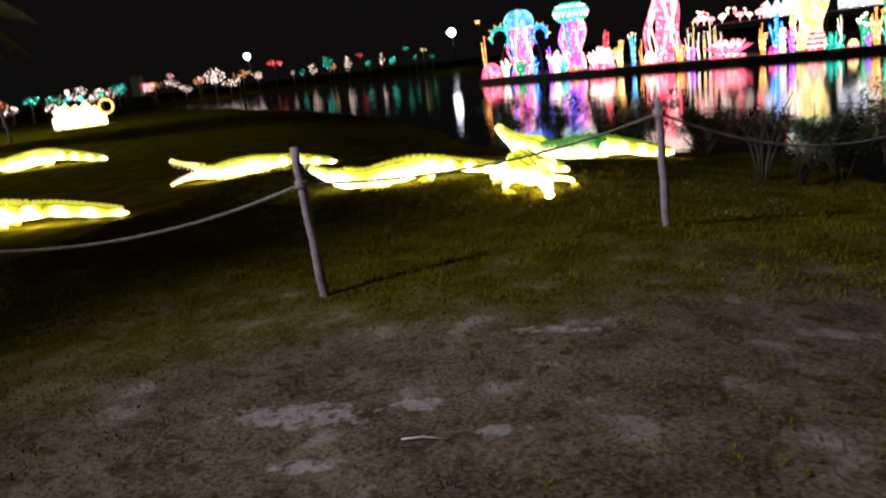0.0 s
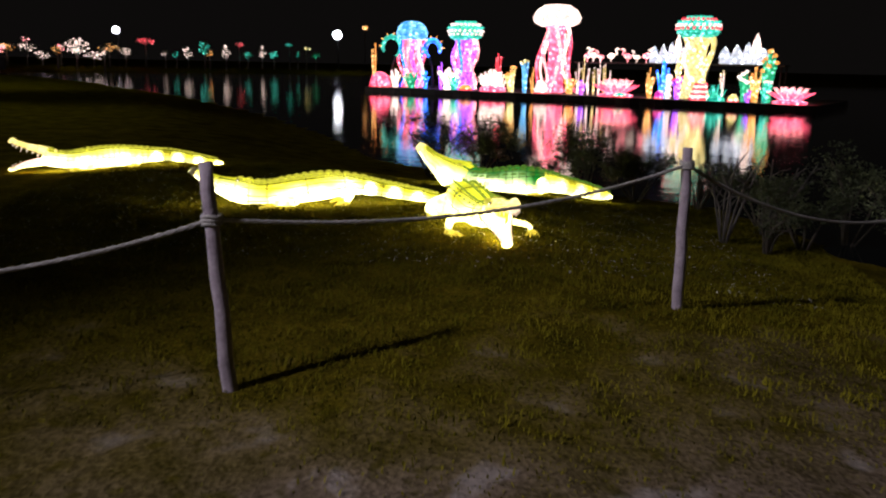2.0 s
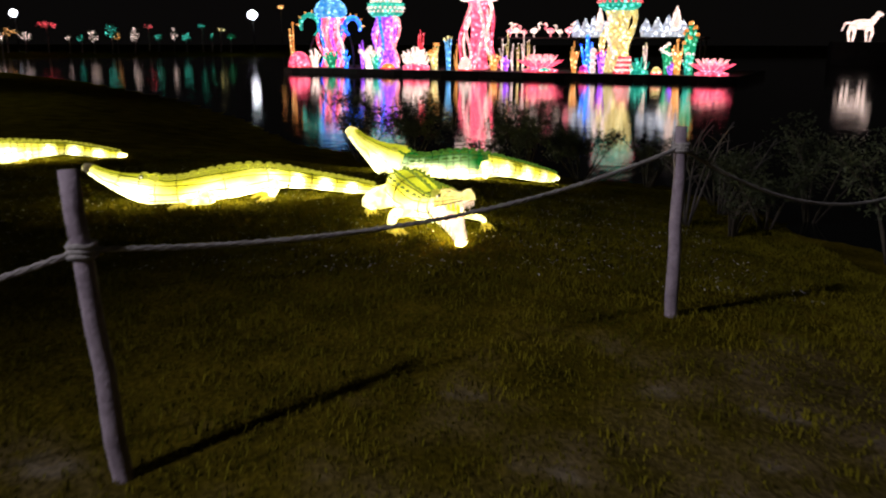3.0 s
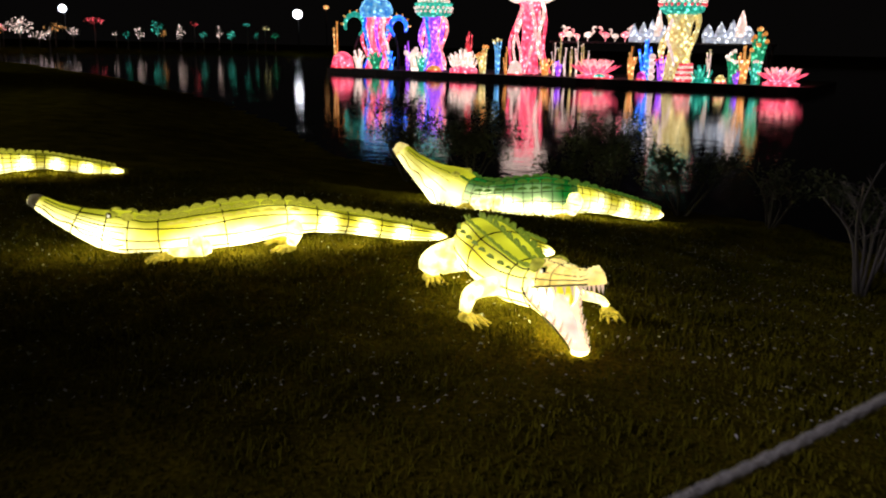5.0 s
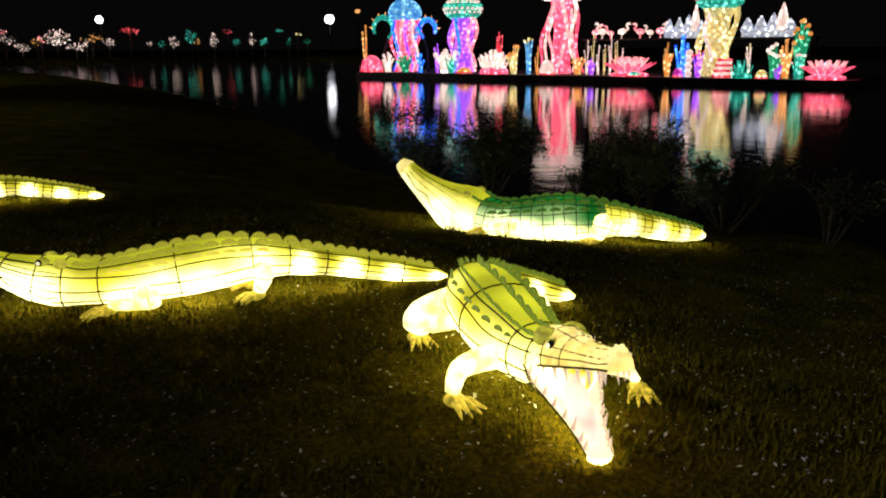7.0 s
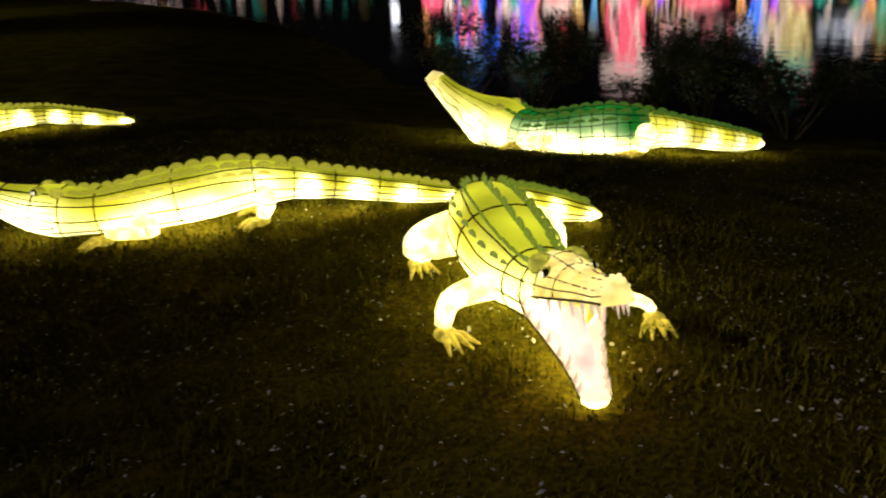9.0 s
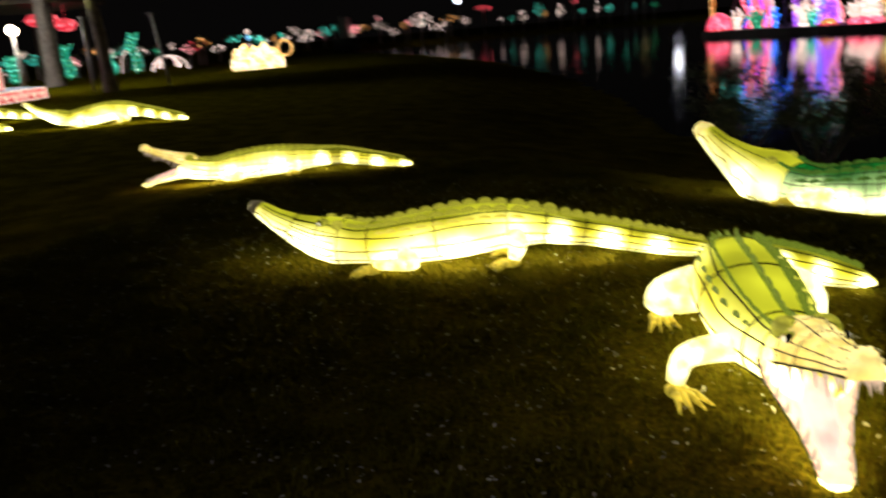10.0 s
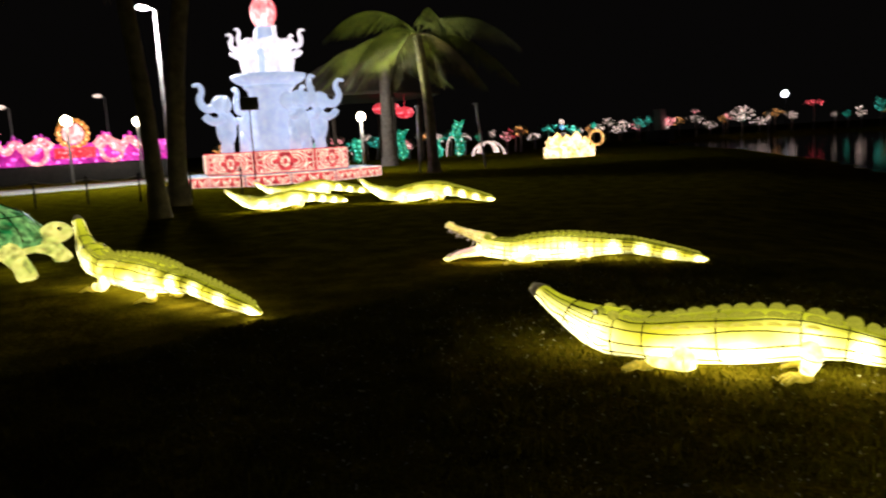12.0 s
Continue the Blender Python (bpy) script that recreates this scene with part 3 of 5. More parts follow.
def crocodile(name, plan, label, lift=0.0, mouth=None, jacket=False, feet=None, k=1.0, crest=1.2, fat_legs=1.0, tip_cloth=None, ridge=False, yaw=(0.0, 0.0), snout=1.0, rings=None, drop=0.0, head=1.0, group="crocodile lanterns on the lawn", grid=False, girth=1.22, level=0.0, plate_cloth=None, cap=1.0):
    cx, cy = plan[len(plan) // 2]
    base = (cx, cy, gz(cx, cy))
    root = thing(name, *base, label, "crocodile lantern", group)
    sp = Spine(plan, lift, base, k, drop, head, girth, level, cap)
    skin = M_SKIN_GREEN if jacket else M_SKIN
    u0 = 0.17 if mouth else 0.0
    us = [u0 + (1 - u0) * i / 70 for i in range(71)]
    bm = B()
    nv = 28
    rings_to(bm, [[sp.skin(u, j / nv) for j in range(nv)] for u in us], uvs=us)
    part("body", bm, skin, root)
    # head
    if mouth:
        up_deg, down_deg = mouth
        long = 0.205 * sp.length * snout
        for upper, ang, nm in ((True, up_deg, "upper_jaw"), (False, down_deg, "lower_jaw")):
            halves, rim, inner, d, n, side = jaw(sp, upper, ang, long, (0.138 if upper else 0.158) * k, yaw)
            bm = B()
            layer = bm.loops.layers.uv.verify()
            vs = rings_to(bm, halves, closed=False, cap=False)
            bm.faces.new(vs[-1])
            for f in bm.faces:
                for lp in f.loops:
                    lp[layer].uv = (0.1, 0.40 if upper else 0.12)
            bmesh.ops.solidify(bm, geom=list(bm.faces), thickness=0.006)
            jo = part(nm, bm, M_HEADTOP if upper else skin, root)
            for q in (0, 1):
                bm = tube(B(), [r[q] + n * 0.006 for r in rim[:-1]], 0.0055 * k, 5)
                part("lip_wire", bm, M_WIRE, jo)
            for j in ((1, 2, 4, 6, 8, 9) if upper else (2, 8)):
                bm = tube(B(), [r[j] + n * (0.004 + 0.003 * math.sin(2.3 * q + j)) for q, r in enumerate(halves[:-1])], 0.0030 * k, 5)
                part("jaw_wire", bm, M_WIRE, jo)
            for ring in (halves[1:3] if upper else halves[1:6:2]):
                bm = tube(B(), [p + n * 0.004 for p in ring], 0.0022 * k, 5)
                part("jaw_wire", bm, M_WIRE, jo)
            if upper:
                bm = B()
                rnd = random.Random(3)
                for i in range(110):
                    a, j = rnd.randrange(1, len(halves) - 2), rnd.randrange(2, 9)
                    p = halves[a][j].lerp(halves[a + 1][j], rnd.random())
                    egg(bm, p, (0.011 * k, 0.011 * k, 0.008 * k), None, 6, 4)
                tagged(part("snout_grain", bm, M_HEADTOP, jo, "knobbly snout skin"), kind="stuff")
            bm = B()
            rings_to(bm, inner, closed=False, cap=False)
            bmesh.ops.solidify(bm, geom=list(bm.faces), thickness=0.008)
            part("mouth_lining", bm, M_MOUTH, jo, "pink mouth lining")
            if not upper:
                bm = B()
                c = [(r[0] + r[1]) / 2 for r in rim]
                tube(bm, [c[0], c[2] - n * 0.0, c[3], c[4]], [0.05 * k, 0.06 * k, 0.05 * k, 0.02 * k], 8)
                part("tongue", bm, M_TONGUE, jo, "pale pink tongue")
            for i in range(1, 9):
                s = i / 9 * (len(rim) - 2)
                a = int(s)
                f = s - a
                for q in (0, 1):
                    p = rim[a][q].lerp(rim[a + 1][q], f)
                    ln = (0.055 if i % 3 else 0.08) * k
                    x = d
                    z = -n
                    y = z.cross(x)
                    p = p + (side if q else -side) * 0.008
                    shared_part("tooth", tooth_mesh(), M_TOOTH, jo, basis(p, x, y, z, (0.024 * k, 0.024 * k, ln)))
            if upper:
                tip = (rim[-2][0] + rim[-2][1]) / 2 + n * 0.055 * k
                for q in (-1, 1):
                    bm = egg(B(), tip + side * (0.026 * q * k), (0.022 * k, 0.022 * k, 0.016 * k))
                    part("nostril", bm, M_HEADTOP, jo, "swollen nostril")
    else:
        bm = B()
        tip = [0.0, 0.006, 0.014, 0.022]
        rings_to(bm, [[sp.skin(max(u, 0.001), j / 20, 1.06) for j in range(20)] for u in tip])
        part("snout_tip", bm, tip_cloth or M_HEADTOP, root, "blunt snout tip")
        # the mouth line
        for sgn in (-1, 1):
            bm = B()
            pts = [sp.skin(0.02 + 0.19 * i / 18, 0.5 - sgn * (0.5 - (0.235 + 0.02 * math.sin(i * 1.1) - 0.05 * (i / 18) ** 2)), 1.012) for i in range(19)]
            tube(bm, pts, 0.0055 * k, 6)
            part("mouth_wire", bm, M_WIRE, root)
            for v0, v1 in ((0.30, 0.28), (0.37, 0.34), (0.43, 0.40)):
                pts = [sp.skin(0.03 + 0.18 * i / 14, 0.5 - sgn * (0.5 - (v0 + (v1 - v0) * i / 14)), 1.010) for i in range(15)]
                part("head_wire", tube(B(), pts, 0.0032 * k, 5), M_WIRE, root)
    for sgn in (-1, 1):
        ue = 0.175 if not mouth else 0.17
        t, side, up = sp.axes(0.2 if mouth else ue)
        c = sp.at(0.2 if mouth else ue)
        if mouth:
            c = c - t * 0.08
        c = c + side * (sgn * 0.070 * k) + up * (0.105 if mouth else 0.132) * k
        bm = egg(B(), c, (0.046 * k, 0.034 * k, 0.032 * k), (0, 0, math.degrees(math.atan2(t.y, t.x))))
        brow = part("eye_bulge", bm, M_SCUTE, root)
        knob = c + t * (0.075 * k) + up * (0.028 * k) if mouth else sp.skin(0.212, 0.5 - sgn * 0.085, 0.97)
        swell = 1.5 if mouth else 1.0
        part("skull_knob", egg(B(), knob, (0.044 * k * swell, 0.036 * k * swell, 0.034 * k * swell), (0, 0, math.degrees(math.atan2(t.y, t.x)))), M_SCUTE, root)
        e = c + side * (sgn * 0.026 * k) - t * 0.012 + up * 0.002
        bm = egg(B(), e, (0.021 * k,) * 3, None, 10, 7)
        eye = part("eye", bm, M_PUPIL, brow, "black eye")
        bm = egg(B(), e + side * (sgn * 0.012 * k), (0.013 * k,) * 3, None, 8, 6)
        part("iris", bm, M_EYE, eye, "pale iris")
    # seams of the wire frame
    if grid:
        longs, rings_u = (0.12, 0.19, 0.26, 0.33, 0.40, 0.46), [0.10, 0.17, 0.23] + [0.275 + 0.026 * i for i in range(28)]
    else:
        longs, rings_u = (0.15, 0.24, 0.32, 0.40), [0.10, 0.165, 0.218, 0.287, 0.43, 0.575, 0.65, 0.73, 0.82, 0.90]
    rings_u = [u for u in rings or rings_u if u > 0.27 or not jacket]
    for v in longs:
        for vv in (v, 1 - v):
            ua = (0.275 if jacket else 0.10 if v > 0.2 else 0.2) if not mouth else 0.21
            bm = tube(B(), [sp.skin(ua + (0.97 - ua) * i / 50, vv + 0.006 * math.sin(i * 0.5 + v * 40), 1.012) for i in range(51)], (0.0036 if jacket else 0.0062 if grid else 0.0048) * k, 5)
            part("seam_wire", bm, M_WIRE, root)
    for u in rings_u:
        if u > u0 + 0.03 and u < 0.985:
            bm = tube(B(), [sp.skin(u, 0.06 + 0.88 * i / 26, 1.012) for i in range(27)], (0.0036 if jacket else 0.0062 if grid else 0.0048) * k, 5)
            part("ring_wire", bm, M_WIRE, root)
    # back plates: two rows over the body that close up on the tail
    plate = plate_cloth or (M_SCUTE_DARK if jacket else M_SCUTE)
    u = 0.245
    while u < 0.975:
        spread = 0.075 if u < 0.60 else 0.075 - 0.05 * min(1, (u - 0.60) / 0.15)
        size = (0.085 if 0.32 < u < 0.66 else 0.066) * k * crest * (1.0 if u < 0.85 else 0.8)
        t, side, up = sp.axes(u)
        for v in (0.5 - spread, 0.5 + spread) + ((0.5,) if ridge and u < 0.62 else ()):
            p = sp.skin(u, v, 0.985)
            n = (p - sp.at(u)).normalized()
            y = n.cross(t).normalized()
            shared_part("scute", scute_mesh(), plate, root, basis(p, t, y, n, (size, size * 0.45, size * 0.75)))
        if 0.30 < u < 0.62:
            for v in (0.5 - 0.15, 0.5 + 0.15):
                p = sp.skin(u, v, 1.02)
                n = (p - sp.at(u)).normalized()
                y = n.cross(t).normalized()
                shared_part("scute", scute_mesh(), plate if plate is not M_SCUTE else M_SCUTE_PALE, root, basis(p, t, n, up, (size * 0.9, size * 0.22, size * 0.42)))
        u += size * 0.93 / sp.length
    # legs
    t0 = sp.axes(0.4)[0]
    for (ul, sgn), foot in zip(((0.355, 1), (0.355, -1), (0.585, 1), (0.585, -1)), feet or (None,) * 4):
        t, side, up = sp.axes(ul)
        hip = sp.at(ul) + side * (sgn * prof(ul, 2) * 0.62 * k) - up * ((0.075 if mouth else 0.04) * k)
        front = ul < 0.5
        if foot is None:
            f = hip + side * (sgn * (0.10 if front else 0.035) * k) - t * ((0.15 if front else 0.0) * k)
        else:
            f = Vector((foot[0], foot[1], 0)) - Vector(base)
            knee_z, stout = foot[2:]
        f.z = gz(f.x + base[0], f.y + base[1]) - base[2] + 0.035 * k
        if foot is not None:
            knee = f + (hip - f) * 0.10
            knee.z = knee_z
        else:
            knee = hip + side * (sgn * (0.13 if front else 0.06) * k) + t * ((0.09 if front else 0.03) * k)
            knee.z = f.z + (0.045 if front else 0.12) * k
        pts = smooth_line([hip, hip.lerp(knee, 0.55) + Vector((0, 0, 0.02)), knee, f + Vector((0, 0, 0.03 * k))], 14)
        fat = stout if foot is not None else (0.70 if front else 0.85) * fat_legs
        rad = [k * fat * np.interp(i / 13, (0, 0.35, 0.6, 0.85, 1), (0.085, 0.08, 0.070, 0.056, 0.046)) for i in range(14)]
        leg = part("leg", tube(B(), pts, [float(r) for r in rad], 12), M_LEG, root)
        aim = (-t * 0.9 + side * (sgn * 0.35)).normalized()
        aim.z = 0
        aim.normalize()
        across = Vector((0, 0, 1)).cross(aim)
        bm = egg(B(), f + aim * 0.02 * k, (0.06 * k, 0.05 * k, 0.032 * k), (0, 0, math.degrees(math.atan2(aim.y, aim.x))))
        for q in (-1.5, -0.5, 0.5, 1.5):
            dd = (aim + across * (0.36 * q)).normalized()
            s = f + dd * 0.035 * k
            tube(bm, [s, s + dd * 0.05 * k + Vector((0, 0, 0.006)), s + dd * 0.13 * k - Vector((0, 0, 0.026 * k))], [0.02 * k, 0.017 * k, 0.004], 7)
        part("foot", bm, M_FOOT, leg, "clawed foot")
        for q in (0.35, 0.75):
            i = int(q * 13)
            bm = tube(B(), [pts[i] + (side * math.cos(a) + (pts[min(i + 1, 13)] - pts[i - 1]).normalized().cross(side) * math.sin(a)) * rad[i] * 1.04 for a in (2 * math.pi * m / 12 for m in range(13))], 0.0035 * k, 5)
            part("leg_wire", bm, M_WIRE, leg)
    return root


crocodile("crocodile_lantern", [(-2.86, 5.69), (-2.27, 5.80), (-1.72, 5.93), (-1.18, 6.16), (-0.56, 6.41), (0.02, 6.56)],
          "glowing yellow crocodile lantern with closed raised snout on grass", lift=0.035, k=1.0, drop=0.035, tip_cloth=M_SNOUT, girth=1.04, head=1.10)
crocodile("crocodile_lantern", [(0.95, 4.12), (0.70, 4.42), (0.54, 4.74), (0.39, 5.06), (0.27, 5.40), (0.28, 5.78), (0.50, 6.05), (0.84, 6.20)],
          "glowing yellow crocodile lantern with gaping toothed mouth", mouth=(17, -23), k=0.95, crest=1.25, fat_legs=0.85, lift=0.20, plate_cloth=M_SCUTE_MOSS,
          yaw=(-1, -9), snout=0.90, ridge=True, rings=(0.225, 0.29, 0.44, 0.60), feet=((1.00, 4.80, 0.08, 0.42), (0.17, 4.60, 0.15, 0.76), (0.60, 5.46, 0.18, 1.2), (-0.07, 5.33, 0.13, 1.5)))
crocodile("crocodile_lantern", [(-0.60, 9.05), (-0.06, 8.92), (0.42, 8.68), (0.85, 8.55), (1.30, 8.55), (1.85, 8.80), (2.40, 9.20)],
          "glowing crocodile lantern with green back and lifted head", lift=0.27, jacket=True, k=1.15, grid=True, drop=0.12, head=1.52, fat_legs=1.45, level=0.75)
crocodile("crocodile_lantern", [(-6.52, 7.86), (-5.95, 8.18), (-5.30, 8.60), (-4.60, 8.98), (-3.78, 9.36)],
          "glowing yellow crocodile lantern with open pink mouth", mouth=(24, -13), snout=0.88, k=0.86, lift=0.25, drop=0.02, grid=True, cap=0.205)
crocodile("crocodile_lantern", [(-9.75, 4.62), (-9.05, 4.55), (-8.15, 4.58), (-7.2, 4.68), (-6.2, 4.72), (-5.22, 4.80)],
          "glowing yellow crocodile lantern rearing its head towards a turtle", lift=0.34, k=1.12, crest=1.45, ridge=True, head=1.1, tip_cloth=M_SNOUT, cap=0.20, girth=1.06)
crocodile("crocodile_lantern", [(-15.9, 13.05), (-15.1, 13.5), (-14.2, 13.85), (-13.3, 14.15), (-12.4, 14.42)],
          "glowing yellow crocodile lantern near the elephant tower", lift=0.16, k=1.12)
crocodile("crocodile_lantern", [(-17.1, 9.95), (-16.85, 10.7), (-16.75, 11.5), (-16.6, 12.3), (-16.45, 13.0)],
          "glowing yellow crocodile lantern with lifted snout", lift=0.14, k=1.05)
crocodile("crocodile_lantern", [(-21.0, 12.7), (-20.4, 13.5), (-20.0, 14.3), (-19.7, 15.1), (-19.3, 15.9)],
          "glowing yellow crocodile lantern behind another crocodile", lift=0.10, k=1.1)

# ---- rope fence along the footpath ----
def rope_post(x, y, lean, label, tie=0.76):
    z = gz(x, y)
    root = thing("rope_post", x, y, z, label, "post", "rope fence posts")
    top = Vector((lean[0], lean[1], 1.17))
    pts = [Vector((0, 0, -0.15)).lerp(top, i / 9) + Vector((0.004 * math.sin(i * 2.1), 0.004 * math.cos(i * 1.4), 0)) for i in range(10)]
    part("shaft", tube(B(), pts, [0.041 - 0.0008 * i for i in range(10)], 12), M_POST, root)
    knot = top * tie
    bm = B()
    for i in range(3):
        tube(bm, [knot + Vector((0.045 * math.cos(a), 0.045 * math.sin(a), 0.018 * (i - 1) + 0.004 * math.sin(3 * a))) for a in (2 * math.pi * k / 14 for k in range(15))], 0.011, 7)
    part("rope_knot", bm, M_ROPE, root, "grey rope wrapped round the post")
    return root, Vector((x, y, z)) + knot


def rope(a, b, sag):
    bm = B()
    n = 60
    mid = (a + b) / 2
    line = [a.lerp(b, i / n) - Vector((0, 0, sag * 4 * (i / n) * (1 - i / n))) - mid for i in range(n + 1)]
    for turn in (0, 2.09, 4.19):
        tube(bm, [p + Vector((0.006 * math.cos(i * 1.9 + turn), 0, 0.006 * math.sin(i * 1.9 + turn))) for i, p in enumerate(line)], 0.008, 6)
    ob = part("rope", bm, M_ROPE)
    ob.location = mid
    return tagged(ob, "slack grey rope strung between wooden posts", "rope", "fence ropes")


POSTS = [(-3.45, -0.55, (-0.03, 0.0), 0.76), (-0.68, 0.66, (-0.09, 0.02), 0.76), (1.98, 2.56, (-0.03, -0.02), 0.90), (4.6, 4.4, (0.02, 0.03), 0.8)]
tops = [rope_post(x, y, lean, "weathered grey wooden rope post on the lawn", tie)[1] for x, y, lean, tie in POSTS]
for (a, b), sag in zip(zip(tops, tops[1:]), (0.22, 0.145, 0.24)):
    rope(a, b, sag)


# ---- shrubs on the bank ----
def leaf_cloud(bm, centre, size, count, leaf, rnd):
    """Many small pointed leaves scattered through an uneven blob."""
    for _ in range(count):
        d = Vector((rnd.gauss(0, 1), rnd.gauss(0, 1), rnd.gauss(0, 1))).normalized() * (rnd.random() ** 0.45)
        p = centre + Vector((d.x * size[0], d.y * size[1], d.z * size[2]))
        a = Vector((rnd.gauss(0, 1), rnd.gauss(0, 1), rnd.gauss(0, 0.6))).normalized()
        w = a.orthogonal().normalized()
        w.rotate(Matrix.Rotation(rnd.random() * 6.28, 3, a))
        ln = leaf * (0.6 + 0.8 * rnd.random())
        n = a.cross(w) * ln * 0.12
        vs = [bm.verts.new(q) for q in (p, p + a * ln * 0.5 + w * ln * 0.2 + n, p + a * ln, p + a * ln * 0.5 - w * ln * 0.2 + n)]
        bm.faces.new(vs)


def shrub(x, y, wide, tall, seed, leaves=700, bare=False, leaf=0.055, dead=False):
    rnd = random.Random(seed)
    label = "dead grey shrub with bare curved branches" if dead else "bare twiggy shrub on the dark lake bank" if bare else "leafy dark shrub on the lake bank"
    root = thing("shrub", x, y, gz(x, y), label, "shrub", "shrubs on the lake bank")
    crown = B()
    for i in range(11 if bare else 7):
        a = rnd.random() * 6.28
        lean = wide * (0.3 + 0.6 * rnd.random())
        top = Vector((math.cos(a) * lean, math.sin(a) * lean, tall * (0.55 + 0.45 * rnd.random())))
        mid = top * 0.5 + Vector((rnd.uniform(-0.1, 0.1), rnd.uniform(-0.1, 0.1), 0.08))
        pts = smooth_line([Vector((0.03 * math.cos(a), 0.03 * math.sin(a), -0.05)), mid, top], 8)
        bm = tube(B(), pts, [0.014 * (1 - 0.1 * k) + 0.002 for k in range(8)], 6)
        for k in (3, 4, 5, 6):
            e = pts[k] + Vector((rnd.uniform(-0.25, 0.25), rnd.uniform(-0.25, 0.25), rnd.uniform(0.05, 0.25))) * (tall * 0.8)
            tube(bm, [pts[k], pts[k].lerp(e, 0.5) + Vector((0, 0, 0.02)), e], [0.006, 0.005, 0.002], 5)
            if not dead:
                leaf_cloud(crown, e, (wide * 0.2, wide * 0.2, tall * 0.14), leaves // (70 if bare else 28), leaf, rnd)
        part("stem", bm, M_DEADSTEM if dead else M_STEM, root)
        if not bare and not dead:
            leaf_cloud(crown, top, (wide * 0.32, wide * 0.32, tall * 0.2), leaves // 14, leaf, rnd)
    if dead:
        crown.free()
    else:
        part("crown", crown, M_LEAF, root, smooth=False)
    return root


shrub(3.45, 6.75, 0.9, 1.25, 41, dead=True)
shrub(4.3, 7.9, 0.8, 1.1, 43, dead=True)
for i, (x, y, w, h, n, bare) in enumerate((
        (-0.7, 12.3, 1.0, 1.15, 2200, False), (0.25, 12.0, 0.8, 1.1, 2000, False), (2.2, 11.2, 0.9, 1.1, 2200, False), (3.0, 10.6, 0.7, 0.8, 1400, False),
        (3.9, 9.9, 0.6, 0.8, 700, True), (4.5, 8.6, 0.8, 0.85, 1500, False), (4.6, 7.2, 0.7, 0.8, 1300, False), (5.3, 7.6, 0.9, 1.25, 1200, False),
        (5.2, 5.6, 0.8, 1.15, 1100, False), (5.9, 4.4, 0.9, 1.4, 1200, False), (3.9, 6.5, 0.5, 0.5, 400, True), (1.5, 11.7, 0.6, 0.55, 600, False))):
    shrub(x, y, w, h, 11 + i, n, bare)


# ---- turtle lantern ----
def turtle(x, y, turn):
    root = thing("turtle_lantern", x, y, gz(x, y), "glowing turtle lantern with green domed shell on grass", "turtle lantern", turn=turn)
    bm = lathe(B(), [(0.02, 0.99), (0.30, 0.955), (0.58, 0.82), (0.78, 0.62), (0.86, 0.46), (0.80, 0.38), (0.3, 0.34), (0.02, 0.34)], 28)
    shell = part("shell", bm, M_SHELL, root, "green domed shell")
    for k in range(10):
        a = 2 * math.pi * k / 10
        bm = tube(B(), [Vector((r * math.cos(a), r * math.sin(a), z)) for r, z in ((0.1, 0.985), (0.30, 0.957), (0.58, 0.828), (0.785, 0.625), (0.866, 0.46))], 0.009, 6)
        part("shell_wire", bm, M_WIRE, shell)
    for r, z in ((0.32, 0.957), (0.64, 0.79)):
        bm = tube(B(), [Vector((r * math.cos(a), r * math.sin(a), z)) for a in (2 * math.pi * k / 28 for k in range(29))], 0.009, 6)
        part("shell_wire", bm, M_WIRE, shell)
    part("belly", egg(B(), (0, 0, 0.38), (0.78, 0.78, 0.2)), M_TURTLE, root)
    bm = tube(B(), smooth_line([(0.6, 0, 0.40), (0.80, 0, 0.46), (0.98, 0, 0.52), (1.18, 0, 0.52)], 12), [0.15, 0.14, 0.13, 0.13, 0.13, 0.14, 0.15, 0.16, 0.15, 0.13, 0.10, 0.05], 12)
    head = part("head", bm, M_TURTLE, root, "pale head on a stretched neck")
    for s in (-1, 1):
        part("eye", egg(B(), (1.05, 0.12 * s, 0.58), (0.03, 0.03, 0.03)), M_PUPIL, head)
    for sx, sy in ((0.55, 0.6), (0.55, -0.6), (-0.55, 0.6), (-0.55, -0.6)):
        bm = tube(B(), smooth_line([(sx * 0.9, sy * 0.9, 0.38), (sx * 1.3, sy * 1.35, 0.22), (sx * 1.5, sy * 1.5, 0.03)], 8), [0.14, 0.14, 0.13, 0.12, 0.12, 0.12, 0.13, 0.12], 10)
        part("flipper", bm, M_TURTLE, root)


turtle(-11.25, 3.75, 62)


# ---- lantern raft on the lake ----
DECK_Z = -0.22
E0, E1 = Vector((-9.9, 59.0, 0)), Vector((18.0, 42.6, 0))
ALONG = (E1 - E0).normalized()
BACK = Vector((-ALONG.y, ALONG.x, 0))
bm = B()
n = 60
outline = []
for i in range(n + 1):
    outline.append(E0.lerp(E1, i / n) + BACK * (0.15 * math.sin(i * 1.7)))
for i in range(n + 1):
    outline.append(E1.lerp(E0, i / n) + BACK * (11.0 + 0.5 * math.sin(i * 0.9)))
rings_to(bm, [[Vector((p.x, p.y, z)) for p in outline] for z in (-1.4, DECK_Z - 0.04, DECK_Z)])
tagged(part("island_deck", bm, M_DARK, smooth=False), "low black platform carrying lanterns over the lake", "platform", kind="structure")


def on_deck(name, x, y, label, category, group="", turn=0.0, z=DECK_Z):
    label += " on the raft" if len(label.split()) < 5 else ""
    return thing(name, x, y, z, label, category, group, turn)


